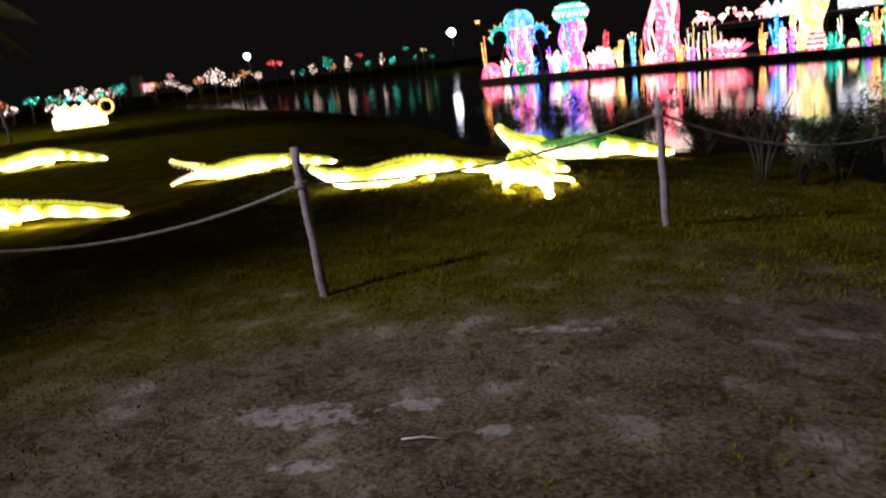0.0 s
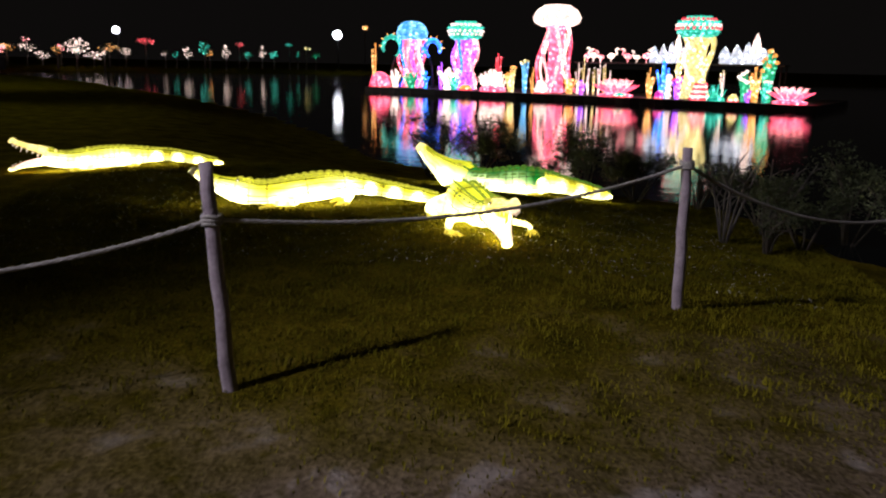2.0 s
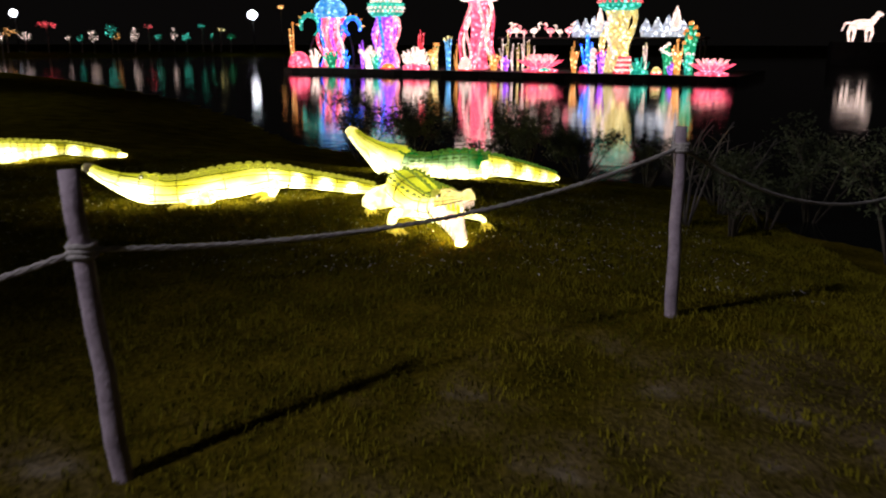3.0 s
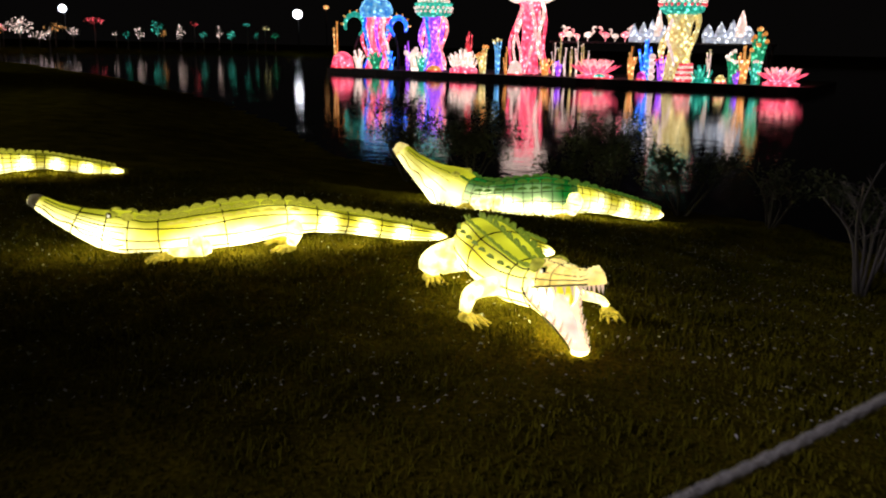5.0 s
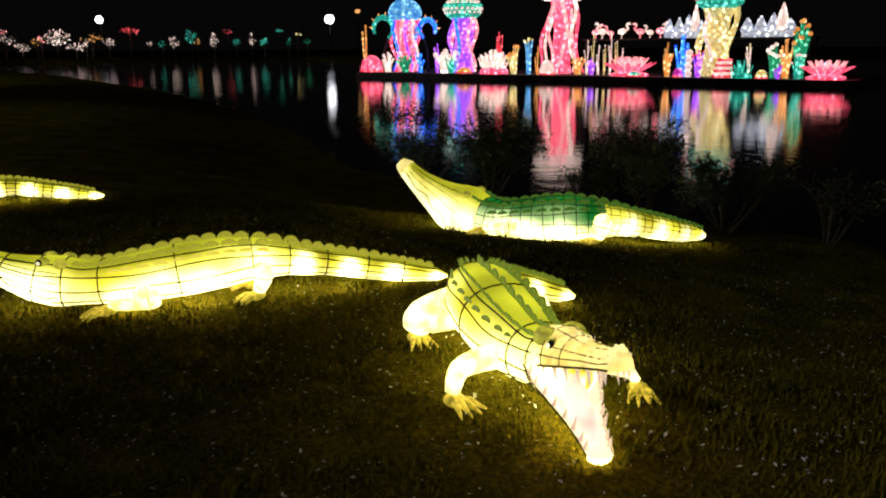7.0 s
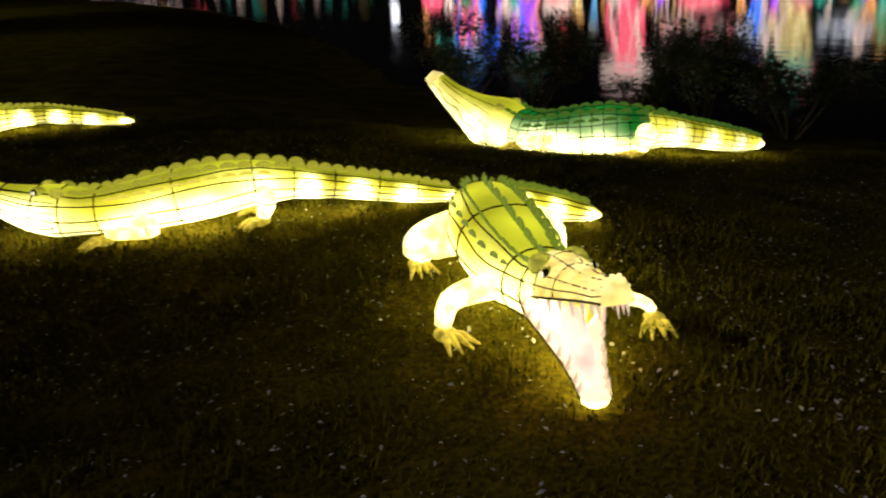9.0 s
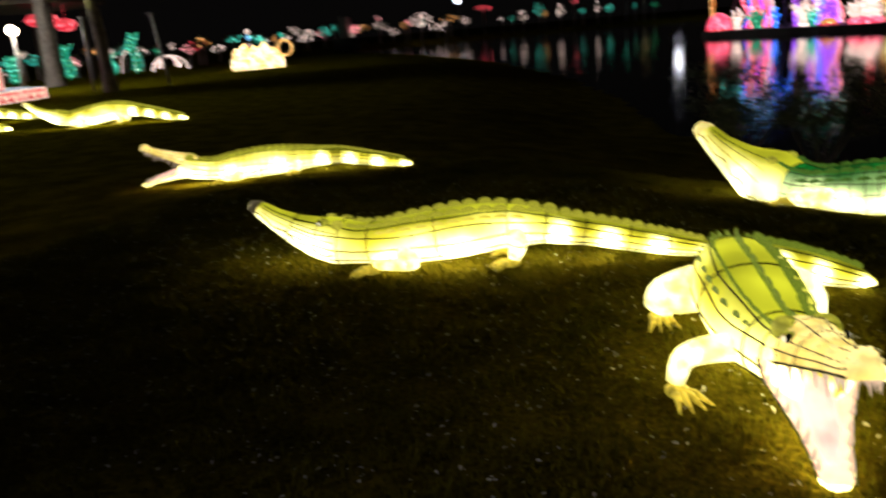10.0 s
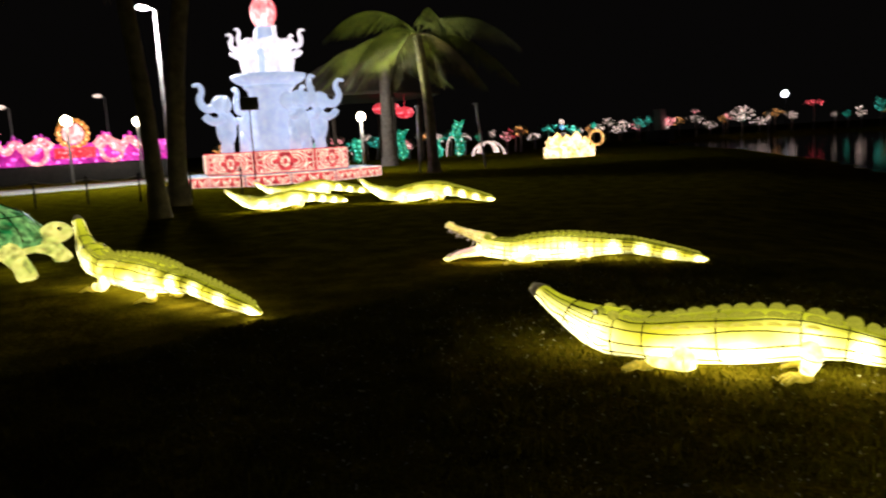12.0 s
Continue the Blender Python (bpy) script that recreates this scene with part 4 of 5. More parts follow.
def jelly(x, y, tall, cap_w, cap_h, col_w, cap_mat, col_mat, arm_mats, arms, label, stripes=None, swirl=0.0):
    root = on_deck("jellyfish_lantern", x, y, label, "lantern tower", "jellyfish lantern towers")
    z1 = tall - cap_h
    bm = lathe(B(), [(0.02, tall), (cap_w * 0.25, tall - cap_h * 0.05), (cap_w * 0.42, tall - cap_h * 0.28), (cap_w * 0.5, tall - cap_h * 0.6), (cap_w * 0.46, tall - cap_h * 0.86), (cap_w * 0.34, z1), (0.05, z1 + 0.05)], 30)
    cap = part("cap", bm, cap_mat, root, "domed cap")
    if stripes:
        rows = len(stripes)
        for i, m in enumerate(stripes):
            f = (i + 0.6) / rows
            a = math.pi * 0.12 + f * math.pi * 0.55
            r, z = cap_w * 0.5 * math.sin(a) + 0.03, z1 + cap_h * (0.5 + 0.52 * math.cos(a))
            for k in range(22):
                b = 2 * math.pi * (k + 0.5 * (i % 2)) / 22
                key = ("bulb", m.name)
                if key not in SHARED:
                    first = part("bulb", egg(B(), (0, 0, 0), (0.1, 0.1, 0.1), None, 8, 6), m, cap)
                    SHARED[key] = first.data
                    first.matrix_basis = Matrix.Translation((r * math.cos(b), r * math.sin(b), z))
                else:
                    o = new("bulb", SHARED[key])
                    o.parent = cap
                    o.matrix_basis = Matrix.Translation((r * math.cos(b), r * math.sin(b), z))
    bm = lathe(B(), [(col_w * 0.42, 0), (col_w * 0.36, z1 * 0.2), (col_w * 0.28, z1 * 0.55), (col_w * 0.33, z1 * 0.85), (col_w * 0.45, z1 + 0.05)], 20)
    part("column", bm, col_mat, root)
    rnd = random.Random(int(x * 10))
    for k in range(arms):
        a = 2 * math.pi * k / arms
        r0 = col_w * 0.5
        pts = []
        for i in range(10):
            f = i / 9
            r = r0 * (0.85 + 0.25 * math.sin(f * 7 + k) + swirl * f * 0.5)
            b = a + 0.25 * math.sin(f * 5 + k * 2)
            pts.append(Vector((r * math.cos(b), r * math.sin(b), z1 * (1 - f) + 0.05)))
        bm = tube(B(), pts, [0.13 * (1 - 0.05 * i) for i in range(10)], 8)
        part("tentacle", bm, arm_mats[k % len(arm_mats)], root)
    return root


# blue and purple tentacles are added to give blue-violet light on the water
jelly(-6.5, 60.6, 5.05, 2.5, 1.5, 2.0, SKYBLUE, PINK, (PINK, BLUE, PALEPINK, PURPLE, WHITE), 10, "tall jellyfish lantern with blue cap and pink tentacles")
jelly(-2.2, 58.0, 4.95, 2.55, 1.35, 1.8, TEAL, PURPLE, (PALEPINK, PURPLE, BLUE, PURPLE), 9, "tall jellyfish lantern with pale studded cap", stripes=(TEAL, WHITE, TEAL, WHITE, WHITE))
jelly(4.35, 55.4, 6.1, 3.4, 1.5, 1.7, WHITE, PINK, (PINK, PALEPINK, PALEPINK, WHITE), 8, "tallest jellyfish lantern in pale pink", swirl=1.6)
jelly(12.75, 49.2, 5.05, 2.6, 1.3, 2.0, TEAL, YELLOW, (YELLOW, YELLOW, WHITE), 8, "tall lantern tower with yellow legs and striped cap", stripes=(TEAL, RED, TEAL, WHITE, RED, TEAL))


def dome_lantern(x, y, w, h, mat, label):
    root = on_deck("dome_lantern", x, y, label, "lantern")
    part("shell", lathe(B(), [(w * 0.52, 0), (w * 0.5, h * 0.3), (w * 0.4, h * 0.7), (w * 0.2, h * 0.95), (0.02, h)], 20), mat, root)
    part("foot_ring", lathe(B(), [(w * 0.55, 0), (w * 0.56, 0.08), (w * 0.5, 0.1)], 20), RED, root)


def ring_lantern(x, y, z0, w, h, mat, tip, label, turn=0):
    """A seahorse: a curled body on a stalk with a spiky crest."""
    root = on_deck("seahorse_lantern", x, y, label, "lantern", "seahorse lanterns", turn)
    r = w * 0.42
    zc = h - r - 0.1
    pts = [Vector((r * math.cos(a), 0, zc + r * 1.1 * math.sin(a))) for a in (math.pi * (-0.35 + 1.5 * i / 17) for i in range(18))]
    part("body", tube(B(), pts, [0.10 + 0.09 * math.sin(math.pi * i / 17) for i in range(18)], 10), mat, root)
    part("stalk", tube(B(), [Vector((0, 0.2, 0)), Vector((0.05, 0.15, zc * 0.5)), pts[0]], [0.12, 0.08, 0.08], 8), M_DARK, root, "dark stalk")
    for i in range(3, 16, 2):
        d = (pts[i] - Vector((0, 0, zc))).normalized()
        part("crest_spike", tube(B(), [pts[i] + d * 0.1, pts[i] + d * 0.36], [0.09, 0.02], 6), tip, root)


def coral(x, y, w, h, mat, label, seed, branches=7, round_tip=None):
    rnd = random.Random(seed)
    root = on_deck("coral_lantern", x, y, label, "coral lantern", "coral lanterns")
    for i in range(branches):
        a = 2 * math.pi * i / branches + rnd.random()
        r = w * 0.5 * (0.35 + 0.65 * rnd.random()) if i else 0
        hh = h * (0.6 + 0.4 * rnd.random()) if i else h
        top = Vector((r * math.cos(a), r * math.sin(a) * 0.6, hh))
        pts = smooth_line([(r * 0.3 * math.cos(a), r * 0.3 * math.sin(a), 0), top * 0.55 + Vector((rnd.uniform(-0.06, 0.06), 0, 0)), top], 8)
        bm = tube(B(), pts, [w * 0.09 * (1 - 0.06 * k) for k in range(8)], 7)
        egg(bm, top, (w * 0.08,) * 3, None, 8, 6)
        b = part("branch", bm, mat, root)
        if round_tip:
            part("tip", egg(B(), top + Vector((0, 0, w * 0.05)), (w * 0.11,) * 3, None, 8, 6), round_tip, b)


def anemone(x, y, w, h, mat, base_mat, label, seed, count=22):
    rnd = random.Random(seed)
    root = on_deck("anemone_lantern", x, y, label, "anemone lantern", "anemone lanterns")
    part("base", lathe(B(), [(w * 0.45, 0), (w * 0.42, h * 0.2), (w * 0.2, h * 0.3), (0.02, h * 0.3)], 18), base_mat, root)
    for i in range(count):
        a = i * 2.4
        r = w * 0.5 * math.sqrt((i + 0.5) / count)
        hh = h * (1.0 - 0.4 * (r / (w * 0.5)) ** 2) * (0.85 + 0.3 * rnd.random())
        pts = [Vector((r * 0.6 * math.cos(a), r * 0.6 * math.sin(a), h * 0.15)), Vector((r * 0.85 * math.cos(a), r * 0.85 * math.sin(a), hh * 0.6)), Vector((r * math.cos(a), r * math.sin(a), hh))]
        bm = tube(B(), pts, [w * 0.035, w * 0.035, w * 0.03], 6)
        egg(bm, pts[-1], (w * 0.036,) * 3, None, 7, 5)
        part("tentacle", bm, mat, root)


def lotus(x, y, w, h, label):
    root = on_deck("lotus_lantern", x, y, label, "lotus lantern", "lotus lanterns")
    part("base", lathe(B(), [(w * 0.40, 0), (w * 0.42, 0.12), (w * 0.3, 0.2), (0.02, 0.22)], 20), PINK, root)
    part("heart", egg(B(), (0, 0, h * 0.35), (w * 0.16, w * 0.16, h * 0.3)), SKYBLUE, root)
    for row, (num, tilt, ln) in enumerate(((14, 62, 0.52), (12, 40, 0.46), (9, 20, 0.40))):
        for k in range(num):
            bm = egg(B(), (0, 0, ln * w * 0.5), (w * 0.065, 0.05, ln * w * 0.5), None, 8, 7)
            me_name = ("petal", row, round(w, 2))
            if me_name not in SHARED:
                o = part("petal", bm, PALEPINK if row else PINK, root)
                SHARED[me_name] = o.data
            else:
                bm.free()
                o = new("petal", SHARED[me_name])
                o.parent = root
            o.matrix_basis = pose(0, 0, 0.12, 0, 0, 360 * k / num + row * 9) @ pose(w * 0.12, 0, 0) @ pose(0, 0, 0, 0, tilt, 0) @ pose(0, 0, 0, 0, 0, 90)


def bird(x, y, z, h, turn, label, mat):
    bm = egg(B(), (0, 0, h * 0.45), (h * 0.30, h * 0.17, h * 0.19), (0, -12, 0), 10, 7)
    tube(bm, smooth_line([(h * 0.22, 0, h * 0.5), (h * 0.42, 0, h * 0.62), (h * 0.30, 0, h * 0.82), (h * 0.42, 0, h * 0.97), (h * 0.58, 0, h * 0.90)], 12), [h * 0.07] * 8 + [h * 0.075, h * 0.08, h * 0.05, h * 0.02], 7)
    tube(bm, [(0, h * 0.05, h * 0.4), (0, h * 0.05, 0)], h * 0.03, 5)
    tube(bm, [(0, -h * 0.05, h * 0.4), (0, -h * 0.05, 0)], h * 0.03, 5)
    ob = part("bird_lantern", bm, mat)
    ob.matrix_world = pose(x, y, z, 0, 0, turn)
    return tagged(ob, label, "bird lantern", "wading bird lanterns")


dome_lantern(-8.9, 59.8, 1.6, 1.15, PINK, "rounded pink shell lantern on the raft")
coral(-9.6, 61.8, 0.9, 3.2, ORANGE, "thin orange coral lantern on a stalk", 3, 3, ORANGE)
ring_lantern(-8.1, 60.6, 1.4, 1.7, 3.85, TEAL, ORANGE, "green seahorse lantern with orange crest", 20)
ring_lantern(-4.7, 58.4, 1.5, 1.4, 3.6, BLUE, ORANGE, "blue seahorse lantern with orange crest", 200)
coral(-7.6, 59.2, 1.2, 1.3, WHITE, "white clustered coral lantern", 5, 8)
coral(-6.3, 58.7, 1.4, 1.1, GREEN, "green weed lantern at a tower foot", 6, 9)
coral(-5.2, 58.0, 1.0, 1.2, BLUE, "blue coral lantern", 7, 7)
coral(-3.9, 57.0, 0.8, 1.9, PURPLE, "purple cone coral lantern", 8, 5)
coral(-3.3, 56.4, 1.6, 1.35, WHITE, "white branching coral lantern", 9, 10, WHITE)
coral(-2.9, 56.0, 0.8, 1.0, TEAL, "teal coral lantern", 10, 7)
dome_lantern(-2.0, 55.6, 1.0, 0.42, ORANGE, "low orange clam lantern")
anemone(0.0, 54.6, 2.1, 1.45, WHITE, PINK, "white anemone lantern over a pink base", 12, 26)
coral(0.3, 55.7, 0.75, 2.6, RED, "tall red coral lantern", 13, 6)
coral(1.3, 53.8, 1.1, 1.65, YELLOW, "yellow coral lantern with orange tips", 14, 8, ORANGE)
coral(2.2, 53.2, 0.75, 2.15, SKYBLUE, "sky blue tube coral lantern with yellow tips", 15, 6, YELLOW)
coral(2.75, 52.9, 0.5, 1.7, ORANGE, "slim orange coral lantern", 16, 4)
dome_lantern(3.3, 52.4, 0.9, 0.9, WHITE, "white clam lantern")
coral(5.2, 52.6, 1.0, 1.0, ORANGE, "low orange coral lantern", 17, 8)
coral(6.0, 52.0, 0.6, 0.9, PURPLE, "purple ball coral lantern", 18, 6, PURPLE)
for i in range(7):
    coral(5.8 + i * 0.33, 52.6 - i * 0.2, 0.42, 1.7 + 0.5 * math.sin(i * 1.9) + 0.3, YELLOW if i % 2 else WHITE, "tall pale tube coral lantern", 20 + i, 3, WHITE)
lotus(8.0, 49.9, 2.7, 1.4, "open pink and white lotus lantern")
dome_lantern(8.1, 48.9, 0.8, 0.3, TEAL, "small teal leaf lantern")
coral(9.9, 48.6, 0.7, 1.85, ORANGE, "orange branching coral lantern", 31, 7)
dome_lantern(10.4, 48.0, 0.55, 0.5, MAGENTA, "small magenta ball lantern")
coral(10.8, 48.7, 1.0, 2.25, BLUE, "deep blue branching coral lantern", 32, 9)
for k in range(4):
    o = part("ball_lantern", egg(B(), (0, 0, 0), (0.2, 0.2, 0.2), None, 12, 8), WHITE)
    o.location = (10.95, 47.9, DECK_Z + 0.19 + 0.38 * k)
    tagged(o, "white ball lantern in a stack", "ball lantern", "stacked ball lanterns")
coral(11.4, 47.6, 0.6, 1.4, PURPLE, "purple pink coral lantern", 33, 7, PINK)
root = on_deck("stair_lantern", 12.55, 46.9, "small red and white striped stair lantern", "lantern", turn=-30)
for i in range(7):
    bm = block(B(), (0, 0.06 * i, 0.08 + 0.145 * i), (1.05 - 0.06 * i, 0.5, 0.14), bevel=0.02)
    part("step", bm, RED if i % 2 == 0 else WHITE, root)
anemone(13.5, 46.5, 1.2, 0.9, TEAL, TEAL, "teal anemone lantern", 34, 18)
coral(13.85, 46.6, 0.5, 1.75, WHITE, "white spire coral lantern", 35, 4, YELLOW)
dome_lantern(14.35, 45.9, 0.6, 0.45, YELLOW, "yellow clam lantern")
coral(15.0, 45.9, 1.1, 1.7, GREEN, "green coral lantern with white tips", 36, 8, WHITE)
coral(15.5, 45.7, 0.9, 2.0, ORANGE, "orange coral lantern among green ones", 37, 7)
coral(16.2, 45.6, 1.2, 2.9, GREEN, "tall green coral lantern with orange tips", 38, 10, ORANGE)
coral(15.0, 45.2, 0.5, 0.7, PURPLE, "low purple coral lantern", 39, 6, MAGENTA)
coral(15.9, 45.0, 0.7, 1.2, TEAL, "small teal coral lantern", 40, 7, WHITE)
lotus(17.1, 44.3, 2.3, 1.35, "pink lotus lantern at the raft end")

# stage with pale birds at the back of the raft
for cx, cy, w in ((9.2, 57.4, 6.4), (16.8, 52.9, 5.6)):
    root = on_deck("bird_stage", cx, cy, "dark raised stage behind the lanterns", "stage", "bird stages", turn=-30.4)
    part("platform", block(B(), (0, 0, 2.15), (w, 1.8, 0.12), bevel=0.02), M_DARK, root)
    for sx in (-1, 1):
        for sy in (-1, 1):
            part("leg", tube(B(), [(sx * w * 0.46, sy * 0.8, 0), (sx * w * 0.46, sy * 0.8, 2.1)], 0.07, 8), M_DARK, root)
for i, f in enumerate((-2.6, -2.1, -1.5, -0.7, 0.6, 1.3, 2.0, 2.6)):
    bird(9.2 + f * 0.863, 57.4 - f * 0.505, DECK_Z + 2.21, 0.95 + 0.12 * math.sin(i * 2.3), 150 if i % 3 else -20, "pale pink wading bird lantern on a stage", WHITE if i % 2 else PALEPINK)


def palace(x, y, z, w, label, seed):
    rnd = random.Random(seed)
    root = thing("ice_hill_lantern", x, y, z, label, "hill lantern", "white hill lanterns", -30.4)
    part("base", block(B(), (0, 0, 0.2), (w, 0.9, 0.4), bevel=0.08), COOLWHITE, root)
    for i, (fx, hh) in enumerate(((-0.42, 0.9), (-0.15, 1.0), (0.10, 1.15), (0.28, 1.75), (0.44, 0.8))):
        bm = lathe(B(), [(w * 0.14, 0.35), (w * 0.12, 0.3 + hh * 0.4), (w * 0.06, 0.3 + hh * 0.75), (0.02, 0.3 + hh)], 10, (fx * w, 0, 0))
        part("peak", bm, COOLWHITE if i != 3 else WHITE, root)


palace(12.2, 55.2, DECK_Z + 2.2, 2.4, "cool white hill lantern on the stage", 1)
palace(16.7, 52.9, DECK_Z + 2.2, 2.9, "cool white peaked hill lantern on the stage", 2)

# pale horse lantern on the far right shore
bm = egg(B(), (0, 0, 1.75), (1.15, 0.42, 0.52), None, 14, 9)
tube(bm, smooth_line([(0.85, 0, 1.95), (1.25, 0, 2.5), (1.4, 0, 2.8), (1.85, 0, 2.62)], 10), [0.36, 0.33, 0.3, 0.27, 0.25, 0.25, 0.24, 0.22, 0.19, 0.13], 9)
for lx, bend in ((0.8, 0.3), (0.6, -0.1), (-0.75, 0.15), (-0.95, -0.25)):
    tube(bm, [(lx, 0.16, 1.6), (lx + bend, 0.16, 0.85), (lx + bend * 0.3, 0.16, 0.0)], [0.22, 0.14, 0.1], 8)
tube(bm, smooth_line([(-1.1, 0, 1.9), (-1.6, 0, 1.8), (-1.8, 0, 1.1)], 8), [0.12] * 5 + [0.1, 0.08, 0.03], 7)
horse = part("horse_lantern", bm, WHITE)
bm = block(B(), (0, 0, -1.3), (5.5, 3.0, 2.6), bevel=0.1)
plinth = part("horse_plinth", bm, M_DARK)
for o in (horse, plinth):
    o.matrix_world = pose(45.8, 81.7, 1.75, 0, 0, -20)
tagged(horse, "glowing pale pink horse lantern on a dark plinth", "horse lantern")
tagged(plinth, "dark plinth standing out of the lake", "plinth")


# ---- far shore lights ----
def lit_tree(x, y, z, w, h, mat, seed, count=60):
    rnd = random.Random(seed)
    g = max(gz(x, y), -0.6)
    root = thing("lit_tree", x, y, g, "far tree strung with coloured lights", "lit tree", "lit trees on the far shore")
    top = z - g
    part("trunk", tube(B(), [(0, 0, 0), (0.1, 0, top * 0.5), (0, 0, top)], [0.16, 0.12, 0.08], 7), M_BARK, root)
    crown = B()
    leaf_cloud(crown, Vector((0, 0, top)), (w * 0.5, w * 0.5, h * 0.5), 160, 0.35, rnd)
    part("crown", crown, M_LEAF, root, smooth=False)
    bm = B()
    for _ in range(count):
        d = Vector((rnd.gauss(0, 1), rnd.gauss(0, 1), rnd.gauss(0, 1))).normalized() * (0.4 + 0.6 * rnd.random())
        bmesh.ops.create_icosphere(bm, subdivisions=1, radius=0.06 + 0.08 * rnd.random(), matrix=Matrix.Translation((d.x * w * 0.5, d.y * w * 0.5, top + d.z * h * 0.5)))
    tagged(part("light_string", bm, mat, root), kind="stuff")


for i, (x, y, z, w, h, m, c) in enumerate((
        (-72.5, 97.6, 2.3, 2.6, 1.6, WHITE, 50), (-70.2, 98.9, 2.6, 2.0, 1.8, TEAL, 40), (-66.8, 101.2, 2.5, 2.2, 1.6, PALEPINK, 46), (-74.5, 95.0, 2.2, 1.6, 1.2, WHITE, 24),
        (-69.0, 111.5, 3.9, 1.2, 0.9, PALEPINK, 16), (-63.3, 115.0, 3.0, 4.2, 2.6, WHITE, 90), (-65.5, 113.5, 2.4, 1.4, 1.0, ORANGE, 18), (-60.6, 118.0, 2.3, 1.0, 1.4, WHITE, 16),
        (-58.7, 128.6, 4.2, 3.4, 1.1, RED, 40), (-52.6, 131.2, 2.6, 1.6, 2.2, WHITE, 26), (-50.1, 132.3, 3.5, 2.0, 2.4, TEAL, 36), (-49.4, 132.8, 2.6, 1.3, 1.6, ORANGE, 14),
        (-46.8, 133.5, 2.8, 1.6, 2.6, WHITE, 30), (-46.3, 139.0, 4.2, 1.6, 0.7, RED, 14), (-44.4, 138.0, 2.4, 1.4, 1.2, TEAL, 18), (-42.5, 140.2, 3.0, 1.3, 2.4, WHITE, 20),
        (-40.5, 140.8, 2.4, 1.6, 1.9, TEAL, 26), (-37.9, 141.6, 4.3, 1.3, 0.9, TEAL, 14), (-36.5, 142.2, 2.4, 0.9, 1.6, TEAL, 12), (-35.0, 142.4, 3.7, 1.6, 0.5, YELLOW, 12),
        (-33.4, 143.0, 2.6, 1.6, 1.0, GREEN, 16), (-56.0, 130.0, 2.4, 1.0, 1.0, WHITE, 10), (-54.4, 130.8, 2.2, 1.2, 0.9, TEAL, 10))):
    lit_tree(x, y, z, w, h, m, 50 + i, c)

bm = block(B(), (0, 0, 0), (1.3, 1.2, 3.0), bevel=0.05)
o = part("pale_tower", bm, M_CONCRETE)
o.location = (-67.7, 100.4, 2.8)
tagged(o, "small pale lit tower on the far shore", "tower")
bm = block(B(), (0, 0, 0), (3.4, 2.4, 1.7), bevel=0.05)
o = part("tower_plinth", bm, M_DARK)
o.location = (-67.7, 100.4, 0.45)
tagged(o, "dark base under a pale tower", "plinth")


def flood_mast(x, y, z, r, label):
    g = max(gz(x, y), -0.7)
    root = thing("flood_mast", x, y, g, label, "floodlight", "floodlights on the far shore")
    part("mast", tube(B(), [(0, 0.5, 0), (0, 0.5, z - g)], [0.14, 0.09], 10), M_DARK, root)
    head = part("head", block(B(), (0, 0.28, z - g), (1.5, 0.3, 1.0), bevel=0.05), M_DARK, root)
    # glass drawn oversize, its disc stands for the lamp's glare
    part("lamp_glass", egg(B(), (0, 0.0, z - g), (r, 0.3, r * 0.95), None, 20, 12), M_LAMPSOFT, head, "glaring white lamp")


flood_mast(-67.0, 135.6, 6.2, 0.65, "glaring white floodlight on a dark mast")
flood_mast(-30.3, 147.7, 6.4, 0.85, "glaring white floodlight on a dark mast")
root = thing("street_lamp", -24.9, 146.5, gz(-24.9, 146.5), "small orange street lamp on the far shore", "street lamp")
part("pole", tube(B(), [(0, 0, 0), (0, 0, 7.6)], 0.08, 8), M_DARK, root)
part("lamp_glass", egg(B(), (0, 0, 7.7), (0.5, 0.4, 0.35)), ORANGE, root)


# ---- golden display by the shore ----
root = thing("golden_lantern_display", -33.2, 40.9, gz(-33.2, 40.9), "blazing golden lantern display on the lawn by the water", "lantern display", turn=41)
part("base", block(B(), (0, 0, 0.35), (3.2, 1.6, 0.7), bevel=0.08), GOLD, root)
for i, (x, w, h) in enumerate(((-1.2, 0.5, 1.35), (-0.7, 0.6, 1.6), (-0.1, 0.7, 1.45), (0.5, 0.6, 1.65), (1.05, 0.5, 1.3))):
    part("turret", lathe(B(), [(w * 0.5, 0.65), (w * 0.5, h * 0.7), (w * 0.62, h * 0.74), (w * 0.3, h * 0.9), (0.02, h)], 14, (x, 0, 0)), GOLD, root)
part("ring", tube(B(), [Vector((1.75 + 0.42 * math.cos(a), 0, 1.15 + 0.45 * math.sin(a))) for a in (2 * math.pi * k / 24 for k in range(25))], 0.07, 8), GOLDRIM, root, "orange ring")
for x, z, m in ((-0.4, 1.95, SKYBLUE), (0.3, 1.85, TEAL), (1.6, 1.95, TEAL), (-0.4, 2.3, WHITE)):
    b = part("finial", lathe(B(), [(0.05, 0), (0.16, 0.12), (0.14, 0.26), (0.02, 0.36)], 10, (x, 0, z - 0.2)), m, root)
    part("stem", tube(B(), [(x, 0, 0.9), (x, 0, z - 0.15)], 0.03, 6), M_DARK, b)


